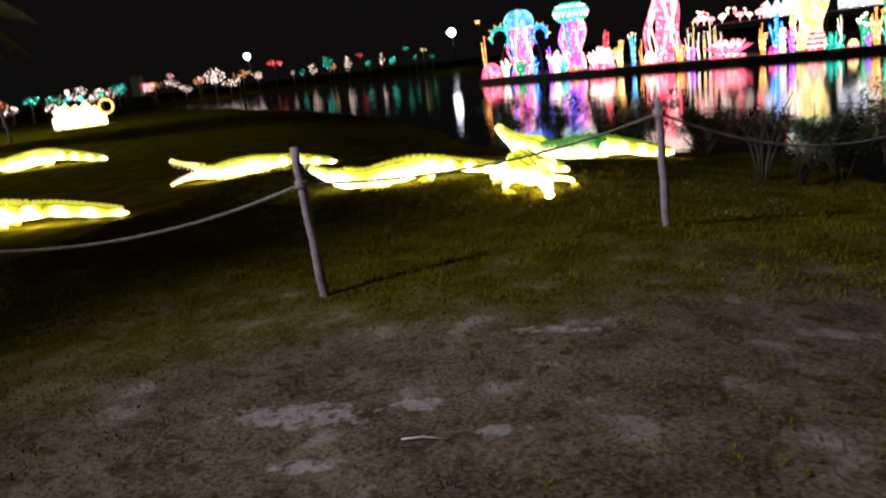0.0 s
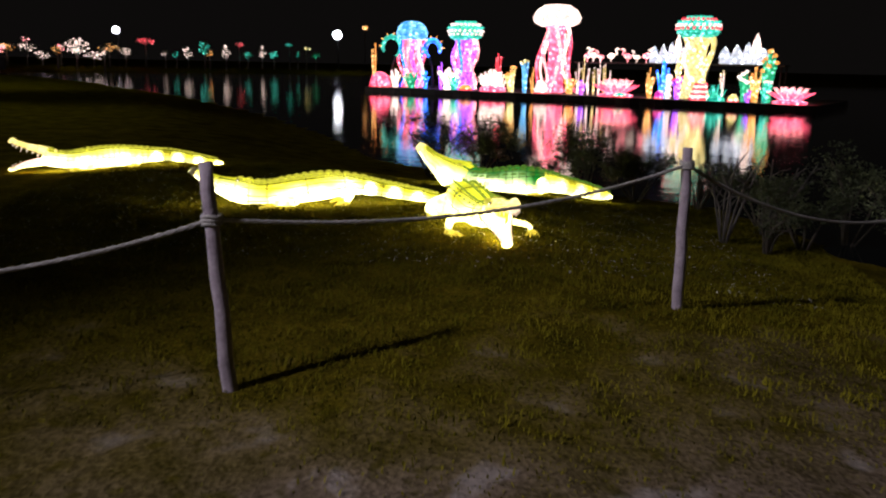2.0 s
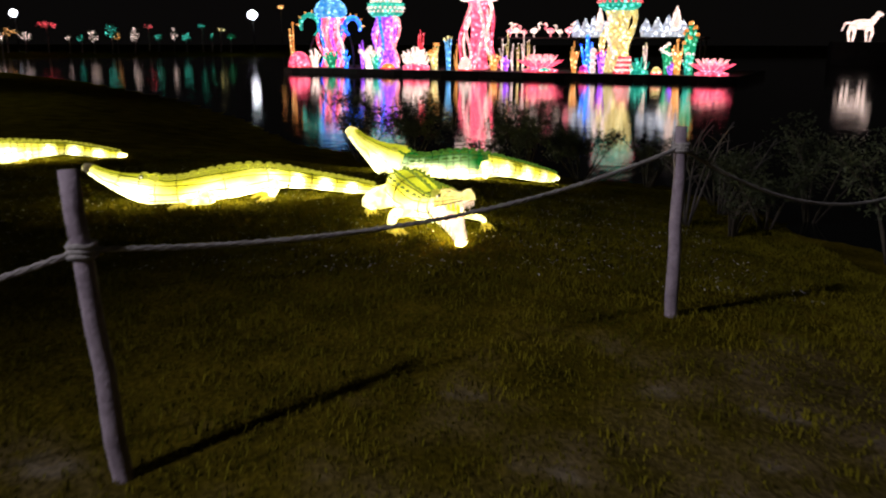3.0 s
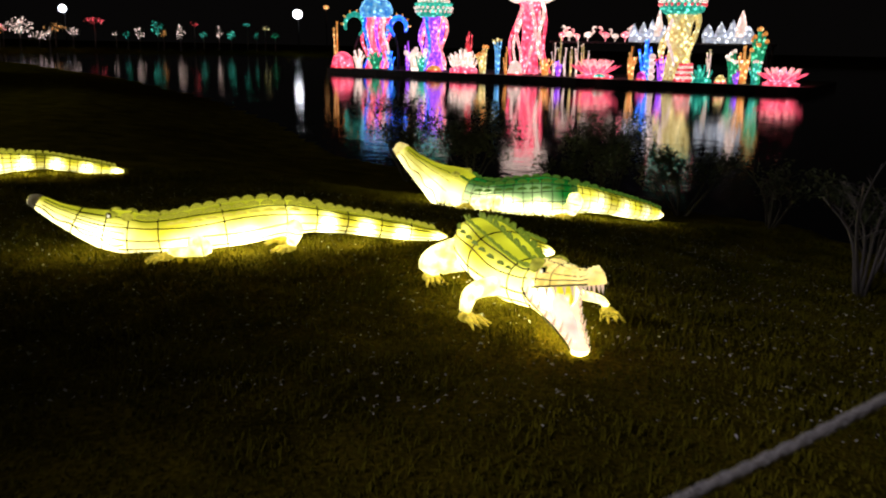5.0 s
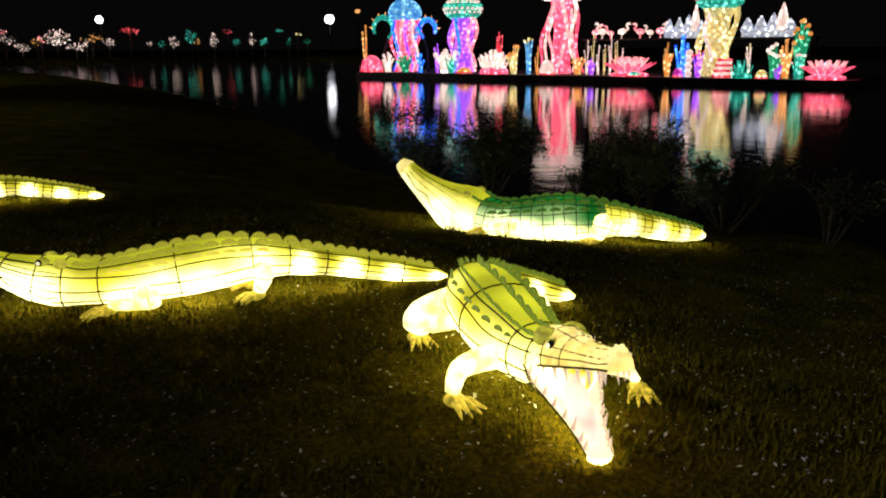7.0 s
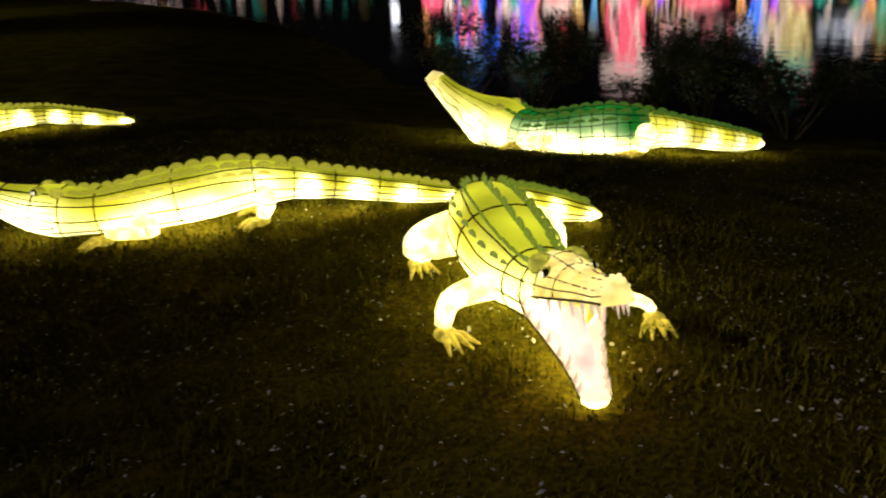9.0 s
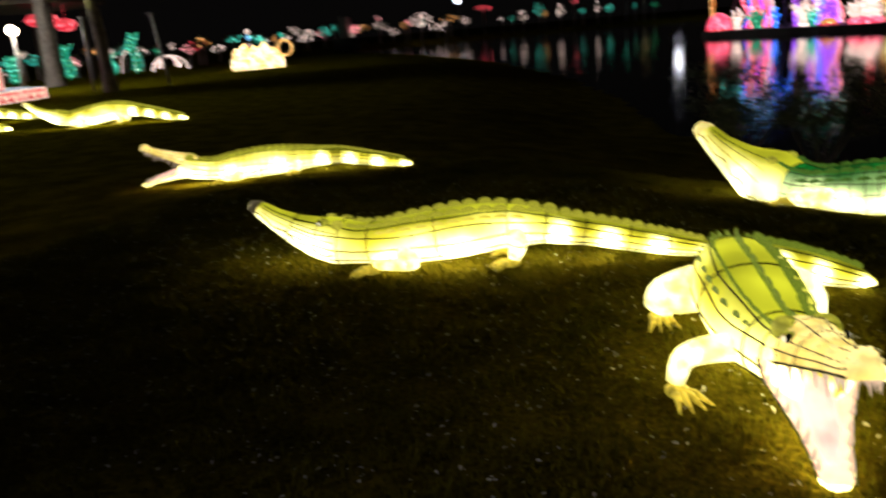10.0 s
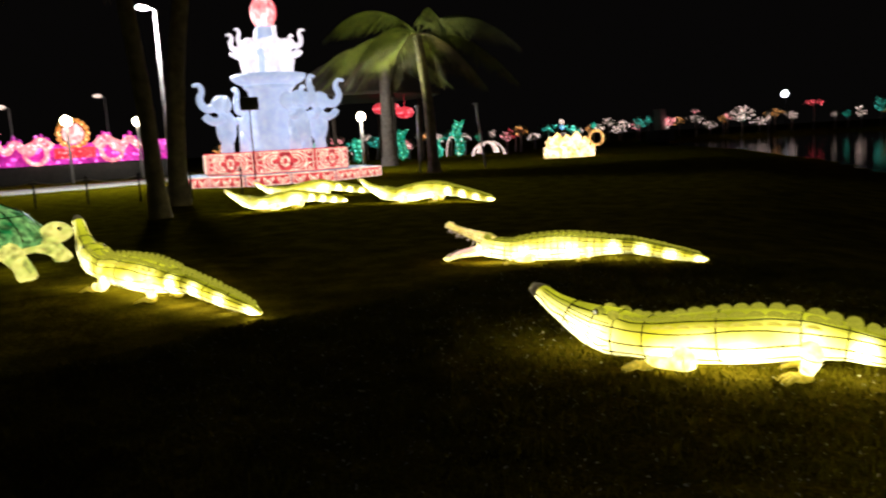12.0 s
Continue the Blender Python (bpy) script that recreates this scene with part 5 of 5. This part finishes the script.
# ---- elephant tower ----
def elephant(m, k, mat, label, group):
    """An upright elephant with a raised trunk, as one plain shape."""
    bm = egg(B(), (0, 0, 1.25), (0.52, 0.60, 0.95))
    for s in (-1, 1):
        tube(bm, [(0.02, 0.28 * s, 1.1), (0.02, 0.32 * s, 0.5), (0.05, 0.33 * s, 0)], [0.34, 0.30, 0.31], 12)
        tube(bm, smooth_line([(0.15, 0.5 * s, 1.75), (0.5, 0.62 * s, 1.6), (0.85, 0.55 * s, 1.75), (1.0, 0.5 * s, 1.95)], 8), [0.20, 0.2, 0.19, 0.18, 0.17, 0.17, 0.18, 0.15], 10)
        egg(bm, (-0.05, 0.55 * s, 2.42), (0.14, 0.42, 0.46), (0, 0, 18 * s))
        tube(bm, smooth_line([(0.45, 0.22 * s, 2.25), (0.8, 0.28 * s, 2.25), (1.0, 0.28 * s, 2.5)], 8), [0.07, 0.07, 0.065, 0.06, 0.05, 0.04, 0.03, 0.015], 7)
    egg(bm, (0.15, 0, 2.45), (0.52, 0.48, 0.50))
    tube(bm, smooth_line([(0.45, 0, 2.35), (0.95, 0, 2.3), (1.2, 0, 2.75), (1.05, 0, 3.2), (1.2, 0, 3.5), (1.5, 0, 3.45)], 20),
         [0.24 - 0.0085 * i for i in range(20)], 10)
    ob = part("elephant_statue", bm, mat)
    ob.matrix_world = m @ Matrix.Diagonal((k, k, k, 1))
    return tagged(ob, label, "elephant statue", group)


TX, TY = -34.4, 20.6
GZ = gz(TX, TY)
FACE = math.degrees(math.atan2(1.7 - TY, 0.9 - TX))
root = thing("tower_pedestal", TX, TY, GZ, "two-tier octagonal pedestal with red ornamented panels", "pedestal", turn=FACE + 7.5)


def octagon(r0, r1, z0, z1):
    bm = B()
    rings_to(bm, [[Vector((r * math.cos(a), r * math.sin(a), z)) for a in (math.pi * (2 * k + 1) / 8 for k in range(8))] for r, z in ((r0, z0), (r1, z1))])
    return bm


def ornament(parent, w, h, plain):
    """Raised cream scrolls on a red panel, in the panel's own plane (y across, z up)."""
    bm = B()
    if plain:
        for q in (-1, 0, 1):
            for d in (0.10, 0.17):
                tube(bm, [Vector((0.02, q * w * 0.31 + d * 1.2 * math.cos(a), h * 0.1 - d * 1.1 * math.sin(a))) for a in (math.pi * (-0.15 + 1.3 * k / 10) for k in range(11))], 0.028, 5)
            egg(bm, (0.02, q * w * 0.31, 0), (0.02, 0.06, 0.05), None, 8, 6)
    else:
        for s in (-1, 1):
            for d in (0.16, 0.29, 0.42):
                tube(bm, [Vector((0.02, s * (w * 0.16 + d * 1.25 * math.cos(a)), d * 0.95 * math.sin(a))) for a in (math.pi * (-0.62 + 1.24 * k / 14) for k in range(15))], 0.045, 5)
        for k in range(8):
            a = math.pi * k / 4
            egg(bm, (0.02, 0.16 * math.cos(a), 0.2 * math.sin(a)), (0.025, 0.075, 0.075), None, 8, 6)
    for s in (-1, 1):
        tube(bm, [(0.02, s * w * 0.465, -h * 0.43), (0.02, s * w * 0.465, h * 0.43)], 0.03, 5)
        tube(bm, [(0.02, -w * 0.465, s * h * 0.43), (0.02, w * 0.465, s * h * 0.43)], 0.03, 5)
        if not plain:
            for q in (-1, 1):
                tube(bm, [Vector((0.02, s * (w * 0.44 - 0.30 * math.sin(a)), q * (h * 0.40 - 0.30 * math.cos(a)))) for a in (math.pi * 0.5 * k / 8 for k in range(9))], 0.04, 5)
                egg(bm, (0.02, s * w * 0.40, q * h * 0.34), (0.03, 0.07, 0.07), None, 8, 6)
    return part("ornament", bm, M_ORNAMENT, parent, "cream scroll ornament")


for r, z0, z1, nm in ((5.15, 0.0, 0.48, "lower_tier"), (3.55, 0.48, 1.5, "upper_tier")):
    part(nm, octagon(r, r - 0.03, z0, z1), M_REDPANEL if nm == "upper_tier" else M_TIER, root, smooth=False)
    w = 2 * r * math.sin(math.pi / 8)
    apo = r * math.cos(math.pi / 8)
    for k in range(8):
        a = 45 * k
        lower = nm == "lower_tier"
        count = 1 if not lower else 2
        for q in range(count):
            cw = w / count
            off = (q - (count - 1) / 2) * cw
            bm = block(B(), (0, 0, 0), (0.05, cw * 0.97, (z1 - z0) * 0.94), bevel=0.012)
            pn = part("panel", bm, M_REDPANEL, root, "red panel")
            pn.matrix_basis = pose(0, 0, 0, 0, 0, a) @ pose(apo + 0.01, off, (z0 + z1) / 2)
            ornament(pn, cw, z1 - z0, lower)
ring_names = "elephants round the tower"
for a in (-82, 34, 88, 150, 212):
    m = pose(TX, TY, GZ + 1.5, 0, 0, FACE + a) @ pose(2.2, 0, 0)
    elephant(m, 0.93, M_ELEPHANT, "pale lavender upright elephant lantern with raised trunk", ring_names)
root = thing("tower_column", TX, TY, GZ + 1.5, "pale carved column with a wide dish", "column")
bm = lathe(B(), [(1.35, 0), (1.2, 0.15), (1.02, 0.6), (0.95, 2.4), (1.1, 2.9), (1.3, 3.1)], 20)
part("shaft", bm, M_ELEPHANT, root)
bm = lathe(B(), [(1.0, 3.05), (1.55, 3.25), (1.78, 3.45), (1.8, 3.62), (1.65, 3.62), (0.1, 3.5)], 28)
part("dish", bm, M_ELEPHANT, root)
part("neck", lathe(B(), [(0.55, 3.5), (0.5, 4.6), (0.62, 5.2), (0.5, 5.75), (0.4, 5.9), (0.05, 5.9)], 18), M_ELEPHANT, root)
for k in range(6):
    m = pose(TX, TY, GZ + 5.05, 0, 0, FACE + 60 * k + 15) @ pose(1.02, 0, 0)
    elephant(m, 0.60, M_ELEPHANT_TOP, "small bright elephant lantern on the dish", "small elephants on the dish")
root = thing("orb_lantern", TX, TY, GZ + 7.35, "glowing pink and white orb crowning the tower", "orb lantern")
part("globe", egg(B(), (0, 0, 0.72), (0.62, 0.62, 0.80), None, 22, 14), M_ORB, root)
for k in range(8):
    a = math.pi * k / 4
    bm = tube(B(), [Vector((0.63 * math.cos(a) * math.sin(b), 0.63 * math.sin(a) * math.sin(b), 0.72 + 0.81 * math.cos(b))) for b in (math.pi * (0.08 + 0.84 * i / 12) for i in range(13))], 0.02, 5)
    part("rib", bm, RED, root)
# a small dark speaker on a stand before the tower
root = thing("speaker_stand", -29.04, 16.77, gz(-29.04, 16.77), "black loudspeaker on a thin stand", "speaker")
part("pole", tube(B(), [(0, 0, 0), (0, 0, 3.2)], 0.03, 8), M_BLACK, root)
part("cabinet", block(B(), (0, 0, 3.4), (0.35, 0.75, 0.5), (0, 0, FACE), bevel=0.03), M_BLACK, root)


# ---- palms and poles ----
def palm(x, y, tall, crown, lean, seed, thick=0.26, dead=True, full=1.0):
    rnd = random.Random(seed)
    root = thing("palm_tree", x, y, gz(x, y), "palm tree with ringed trunk and drooping fronds", "palm tree", "palm trees")
    top = Vector((lean[0], lean[1], tall))
    pts = smooth_line([(0, 0, -0.2), (lean[0] * 0.15, lean[1] * 0.15, tall * 0.35), (lean[0] * 0.5, lean[1] * 0.5, tall * 0.7), top], 40)
    rad = [thick * (1.55 - 0.8 * min(1, i / 5) * 0.55 - 0.30 * i / 39) + 0.012 * (i % 2) for i in range(40)]
    part("trunk", tube(B(), pts, rad, 14), M_BARK, root)
    for k in range(crown):
        a = 2 * math.pi * k / crown + rnd.uniform(-0.2, 0.2)
        rise = rnd.uniform(-0.15, 0.95)
        ln = rnd.uniform(3.4, 4.8) * (0.5 + 0.5 * full)
        old = dead and rise < 0.0
        d = Vector((math.cos(a), math.sin(a), 0))
        spine = [top + d * (ln * f) + Vector((0, 0, ln * (rise * f - (0.55 + 0.45 * rise) * f * f))) for f in (i / 22 for i in range(23))]
        bm = tube(B(), spine, [0.05 * (1 - f / 24) for f in range(23)], 5)
        side = Vector((0, 0, 1)).cross(d)
        for i in range(3, 23):
            f = i / 22
            span = full * 0.95 * math.sin(math.pi * min(1, f * 0.85 + 0.12)) + 0.12
            t = (spine[min(i + 1, 22)] - spine[i - 1]).normalized()
            for s in (-1, 1):
                for h in (0, 0.25, 0.5, 0.75):
                    p = spine[i].lerp(spine[min(i + 1, 22)], h)
                    e = (side * s * 0.62 + t * 0.5 - Vector((0, 0, 0.75 + 0.25 * rnd.random()))).normalized()
                    L = span * rnd.uniform(0.7, 1.25)
                    w = t * 0.02
                    m1 = p + e * L * 0.5 + Vector((0, 0, 0.06))
                    vs = [bm.verts.new(q) for q in (p - w, p + w, m1 + w, m1 - w, p + e * L)]
                    bm.faces.new(vs[:4])
                    bm.faces.new((vs[3], vs[2], vs[4]))
        part("frond", bm, M_DEADFROND if old else M_FROND, root, smooth=False)
    return root


palm(-28.6, 25.9, 6.5, 14, (-0.35, -0.3), 4, 0.24, full=1.35)
palm(-43.6, 34.2, 7.6, 14, (-0.2, 0.2), 5, 0.42)
palm(-18.3, 8.8, 8.6, 15, (-0.3, -0.75), 6, 0.19)
palm(-22.35, 10.85, 9.2, 15, (0.6, 1.3), 7, 0.25)


def pole_lamp(x, y, tall, arm, mat, r, label, name="street_lamp", glass=None):
    root = thing(name, x, y, gz(x, y), label, "lamp", "park lamps")
    part("pole", tube(B(), [(0, 0, 0), (0, 0, tall * 0.5), (0, 0, tall)], [0.11, 0.09, 0.07], 10), M_METAL, root)
    if arm:
        part("arm", tube(B(), smooth_line([(0, 0, tall - 0.05), (arm[0] * 0.5, arm[1] * 0.5, tall + 0.15), (arm[0], arm[1], tall + 0.18)], 8), 0.05, 8), M_METAL, root)
        ax, ay, az = arm[0], arm[1], tall + 0.12
    else:
        ax, ay, az = 0, 0, tall + r * 0.8
    part("lamp_glass", egg(B(), (ax, ay, az), (r, r, r * (0.45 if arm else 1.0))), mat, root, "bright lamp glass")


pole_lamp(-41.1, 17.9, 9.1, (-0.3, -0.55), M_LAMP, 0.30, "tall grey street lamp with a bright white head")
pole_lamp(-36.3, 27.1, 2.9, None, M_LAMPWARM, 0.24, "globe lamp on a short pole", "globe_lamp")
pole_lamp(-57.1, 17.2, 4.0, None, M_LAMPWARM, 0.36, "globe lamp on a short pole", "globe_lamp")
pole_lamp(-55.8, 21.5, 3.8, None, M_LAMPWARM, 0.30, "globe lamp on a short pole", "globe_lamp")
pole_lamp(-77.4, 18.0, 6.5, (-0.3, -0.6), WHITE, 0.45, "far street lamp with a pale head")
pole_lamp(-85.0, 28.6, 8.0, (-0.3, -0.6), WHITE, 0.45, "far street lamp with a pale head")
for x, y, h, lx in ((-30.6, 26.6, 3.25, 0.05), (-27.9, 28.6, 3.2, -0.5)):
    root = thing("banner_pole", x, y, gz(x, y), "thin pale pole on the lawn", "pole", "thin poles by the palm")
    part("shaft", tube(B(), [(0, 0, 0), (lx * 0.5, 0, h * 0.5), (lx, 0, h)], 0.06, 8), M_METAL, root)
    part("cap", egg(B(), (lx, 0, h), (0.14, 0.14, 0.05)), M_METAL, root)

# round red lanterns hung from the pavilion, and its roof
root = thing("pavilion", -50.5, 36.5, gz(-50.5, 36.5), "dim brown pavilion roof on posts", "pavilion", turn=38)
bm = lathe(B(), [(6.5, 5.0), (6.5, 5.15), (3.0, 7.4), (0.3, 8.6), (0.02, 8.6)], 8)
part("roof", bm, M_STEM, root, smooth=False)
for k in range(8):
    a = 2 * math.pi * k / 8
    part("post", tube(B(), [(5.6 * math.cos(a), 5.6 * math.sin(a), 0), (5.6 * math.cos(a), 5.6 * math.sin(a), 5.1)], 0.14, 8), M_STEM, root)
for x, y, z in ((-47.4, 37.4, 4.1), (-46.8, 38.2, 3.75), (-47.9, 36.9, 4.15)):
    o = part("hanging_lantern", lathe(B(), [(0.12, -0.42), (0.5, -0.32), (0.72, 0), (0.5, 0.32), (0.12, 0.42), (0.015, 0.44), (0.015, 1.25)], 16), RED)
    o.location = (x, y, z)
    tagged(o, "round red paper lantern", "paper lantern", "red hanging lanterns")


def weed_lantern(x, y, h, seed):
    rnd = random.Random(seed)
    root = thing("kelp_lantern", x, y, gz(x, y), "tall green leafy lantern", "lantern", "green leafy lanterns")
    pts = smooth_line([(0, 0, 0), (0.25, 0, h * 0.35), (-0.2, 0, h * 0.7), (0.3, 0, h)], 14)
    part("stem", tube(B(), pts, 0.06, 6), GREEN, root)
    for i in range(1, 14):
        for s in (-1, 1):
            p = pts[i]
            bm = egg(B(), p + Vector((s * 0.2, s * 0.17, 0.08)), (0.20, 0.07, 0.09), (0, -30 * s, 40), 8, 6)
            part("leaf", bm, GREEN if i % 2 else TEAL, root)


for i, (x, y, h) in enumerate(((-51.9, 47.8, 3.0), (-55.0, 43.9, 2.5), (-57.6, 41.0, 2.0), (-60.0, 38.5, 1.9), (-52.6, 45.9, 1.6))):
    weed_lantern(x, y, h, i)
for i, (x, y, w, h) in enumerate(((-50.1, 49.7, 2.9, 1.25), (-55.9, 50.5, 1.2, 1.9), (-61.0, 47.0, 1.6, 1.3), (-64.0, 44.0, 1.5, 1.2), (-72.0, 40.0, 2.0, 1.6), (-58.0, 57.0, 2.0, 1.2))):
    root = thing("tent_lantern", x, y, gz(x, y), "low glowing white tent lantern", "lantern", "white tent lanterns", turn=40 + 7 * i)
    for k in range(5):
        f0, f1 = math.pi * k / 5, math.pi * (k + 1) / 5
        bm = B()
        rings_to(bm, [[Vector((w * 0.5 * math.cos(f) * s, yy, h * math.sin(f) * s)) for s, yy in ((1, -0.5), (1, 0.5), (0.93, 0.5), (0.93, -0.5))] for f in (f0 + 0.02, (f0 + f1) / 2, f1 - 0.02)])
        part("panel", bm, WHITE, root)

for i, (x, y, z, w, h, m) in enumerate(((-62, 54, 1.8, 2.4, 1.0, WHITE), (-66, 49, 1.8, 2.0, 1.2, TEAL), (-69, 46, 2.0, 2.2, 1.2, PALEPINK), (-74, 36, 1.8, 2.0, 1.0, ORANGE), (-57, 60, 1.9, 1.8, 1.0, RED), (-77, 30, 1.6, 2.0, 1.2, ORANGE), (-53, 64, 1.9, 2.0, 1.2, TEAL))):
    lit_tree(x, y, z, w, h, m, 90 + i, 34)


# strings of small lights across the far lawn
for i in range(16):
    a, r = radians(131.5 + i * 1.0), 74 + 16 * math.sin(i * 2.3) ** 2
    lit_tree(0.9 + r * math.cos(a), 1.8 + r * math.sin(a), 1.3 + 0.9 * math.sin(i * 1.7) ** 2, 1.3 + 0.8 * math.sin(i * 0.9), 0.9, (WHITE, TEAL, WHITE, ORANGE, PALEPINK, WHITE, GREEN)[i % 7], 130 + i, 22)


for i in range(15):
    a = radians(116.5 + i * 1.0 + 0.3 * math.sin(i * 3.1))
    lit_tree(0.9 + 138 * math.cos(a), 1.8 + 138 * math.sin(a), 2.4 + 0.8 * math.sin(i * 2.2), 2.2 + 1.2 * math.sin(i * 1.3), 1.5, (WHITE, ORANGE, WHITE, TEAL, PALEPINK, WHITE)[i % 6], 170 + i, 26)


# ---- pink dragon gate ----
root = thing("dragon_gate", -61.8, 18.8, gz(-61.8, 18.8), "magenta lantern gate with coiled dragons and a red sun", "lantern gate", turn=FACE + 3)
part("wall", block(B(), (-0.8, 0, 2.1), (0.4, 15.0, 1.5), bevel=0.06), MAGENTA, root)
part("plinth", block(B(), (-0.6, 0, 0.65), (1.2, 15.2, 1.3), bevel=0.05), M_DARK, root)
part("table", block(B(), (-0.2, 0, 2.15), (0.8, 2.8, 0.8), bevel=0.06), RED, root)
sun = part("sun", egg(B(), (0, 0, 3.55), (0.2, 0.75, 0.75), None, 20, 12), M_ORB, root, "pink sun disc")
for k in range(16):
    a = 2 * math.pi * k / 16
    part("ray", egg(B(), (0, 1.0 * math.cos(a), 3.55 + 1.0 * math.sin(a)), (0.12, 0.2, 0.2), None, 8, 6), ORANGE, sun)
for s in (-1, 1):
    pts = smooth_line([(0.1, s * 1.5, 2.6), (0.2, s * 2.3, 3.1), (0.1, s * 3.1, 2.3), (0.2, s * 3.9, 3.0), (0.1, s * 4.6, 2.4), (0.2, s * 5.3, 3.4), (0.1, s * 5.0, 3.9)], 40)
    dragon = part("dragon", tube(B(), pts, [0.34 - 0.004 * i for i in range(40)], 9), PALEPINK, root, "pale pink coiled dragon")
    for i in range(2, 40, 3):
        part("fin", egg(B(), pts[i] + Vector((0, 0, 0.36)), (0.06, 0.16, 0.22), None, 7, 5), MAGENTA, dragon)
    pts = [Vector((0.15, s * (2.6 + 0.75 * math.cos(a)), 2.2 + 0.75 * math.sin(a))) for a in (2 * math.pi * k / 20 for k in range(21))]
    part("coil", tube(B(), pts, 0.16, 8), PALEPINK, root)

# low fence and paved walk before the gate
bm = block(B(), (0, 0, 0), (9, 34, 0.06), (0, 0, 12))
o = part("pavement", bm, M_CONCRETE)
o.location = (-47.0, 9.0, 0.03)
tagged(o, "pale paved walk across the lawn", "pavement", kind="structure")
root = thing("barrier_fence", -27.5, 9.0, gz(-27.5, 9.0), "thin dark stake and rope barrier on the lawn", "fence")
for k in range(7):
    x, y = -4.5 + 1.5 * k, -3.6 + 1.45 * k
    part("stake", tube(B(), [(x * 0.6, y, -0.05), (x * 0.6, y, 1.0)], 0.035, 7), M_DARK, root)
for k in range(6):
    a, b = Vector(((-4.5 + 1.5 * k) * 0.6, -3.6 + 1.45 * k, 0.9)), Vector(((-3.0 + 1.5 * k) * 0.6, -2.15 + 1.45 * k, 0.9))
    part("cord", tube(B(), [a.lerp(b, i / 8) - Vector((0, 0, 0.5 * (i / 8) * (1 - i / 8))) for i in range(9)], 0.015, 5), M_ROPE, root)


# ---- grass and litter of leaves ----
def grass_patch(name, count, x0, x1, y0, y1, tall, seed, material, label, bias):
    rng = np.random.default_rng(seed)
    x = rng.uniform(x0, x1, count)
    y = rng.uniform(y0, y1, count)
    keep = rng.random(count) < bias(x, y)
    keep &= shore_distance(x, y) > 0.25
    x, y = x[keep], y[keep]
    n = len(x)
    z = height(x, y)
    clump = 0.5 + 0.5 * np.sin(x * 7.3 + 2.1 * np.sin(y * 4.1)) * np.sin(y * 8.7 + 1.9 * np.sin(x * 5.3))
    a, ln = rng.uniform(0, 6.283, n), tall * rng.uniform(0.5, 1.5, n) * (0.45 + 1.25 * clump ** 2)
    lean, w = rng.uniform(0.2, 1.1, n), 0.0028 + 0.0022 * rng.random(n)
    dx, dy = np.cos(a), np.sin(a)
    p0 = np.stack((x - dy * w, y + dx * w, z - 0.004), 1)
    p1 = np.stack((x + dy * w, y - dx * w, z - 0.004), 1)
    m = np.stack((x + dx * ln * lean * 0.35, y + dy * ln * lean * 0.35, z + ln * 0.6), 1)
    e = np.stack((x + dx * ln * lean, y + dy * ln * lean, z + ln * (1.05 - 0.35 * lean)), 1)
    side = np.stack((-dy * w * 0.8, dx * w * 0.8, np.zeros(n)), 1)
    verts = np.stack((p0, p1, m - side, m + side, e), 1).reshape(-1, 3)
    i = np.arange(n) * 5
    faces = np.stack((i, i + 1, i + 2, i + 3), 1).tolist() + np.stack((i + 3, i + 2, i + 4), 1).tolist()
    me = bpy.data.meshes.new(name)
    me.from_pydata(verts.tolist(), [], faces)
    me.materials.append(material)
    return tagged(new(name, me), label, "grass", kind="stuff")


grass_patch("grass", 190000, -5.2, 4.8, 0.2, 9.8, 0.034, 5, M_BLADE, "short lawn grass round the lanterns", lambda x, y: np.clip(0.25 + 0.2 * (y - 0.5), 0.1, 0.95))
grass_patch("worn_grass", 30000, -4.0, 5.0, -4.5, 1.4, 0.022, 6, M_BLADE, "thin worn grass along the path", lambda x, y: np.clip(0.5 + 0.5 * np.sin(x * 1.7 + 2 * np.sin(y * 1.1)), 0.08, 0.9))

rng = np.random.default_rng(9)
bm = B()
for _ in range(4000):
    x, y = rng.uniform(-5.0, 3.4), rng.uniform(3.3, 8.5)
    if shore_distance(np.array([x]), np.array([y]))[0] < 0.4:
        continue
    z = gz(x, y) + 0.012 + 0.03 * rng.random()
    s, a = 0.006 + 0.010 * rng.random() ** 2, rng.uniform(0, 6.28)
    d, w = Vector((math.cos(a), math.sin(a), rng.uniform(-0.3, 0.6))), Vector((-math.sin(a), math.cos(a), rng.uniform(-0.4, 0.4)))
    p = Vector((x, y, z))
    bm.faces.new([bm.verts.new(q) for q in (p - d * s, p + w * s * 0.5 + Vector((0, 0, s * 0.25)), p + d * s, p - w * s * 0.5 + Vector((0, 0, s * 0.25)))])
tagged(part("leaf_litter", bm, M_DRY, smooth=False), "scattered dry leaves and clover on the lawn", "leaf litter", kind="stuff")
bm = tube(B(), [(0, 0, 0), (0.1, 0.012, 0.006), (0.22, 0.0, 0.0)], [0.005, 0.006, 0.003], 6)
o = part("twig", bm, M_DRY)
o.location = (0.60, -1.72, gz(0.60, -1.72) + 0.012)
tagged(o, "pale dry twig lying on the worn ground", "twig")
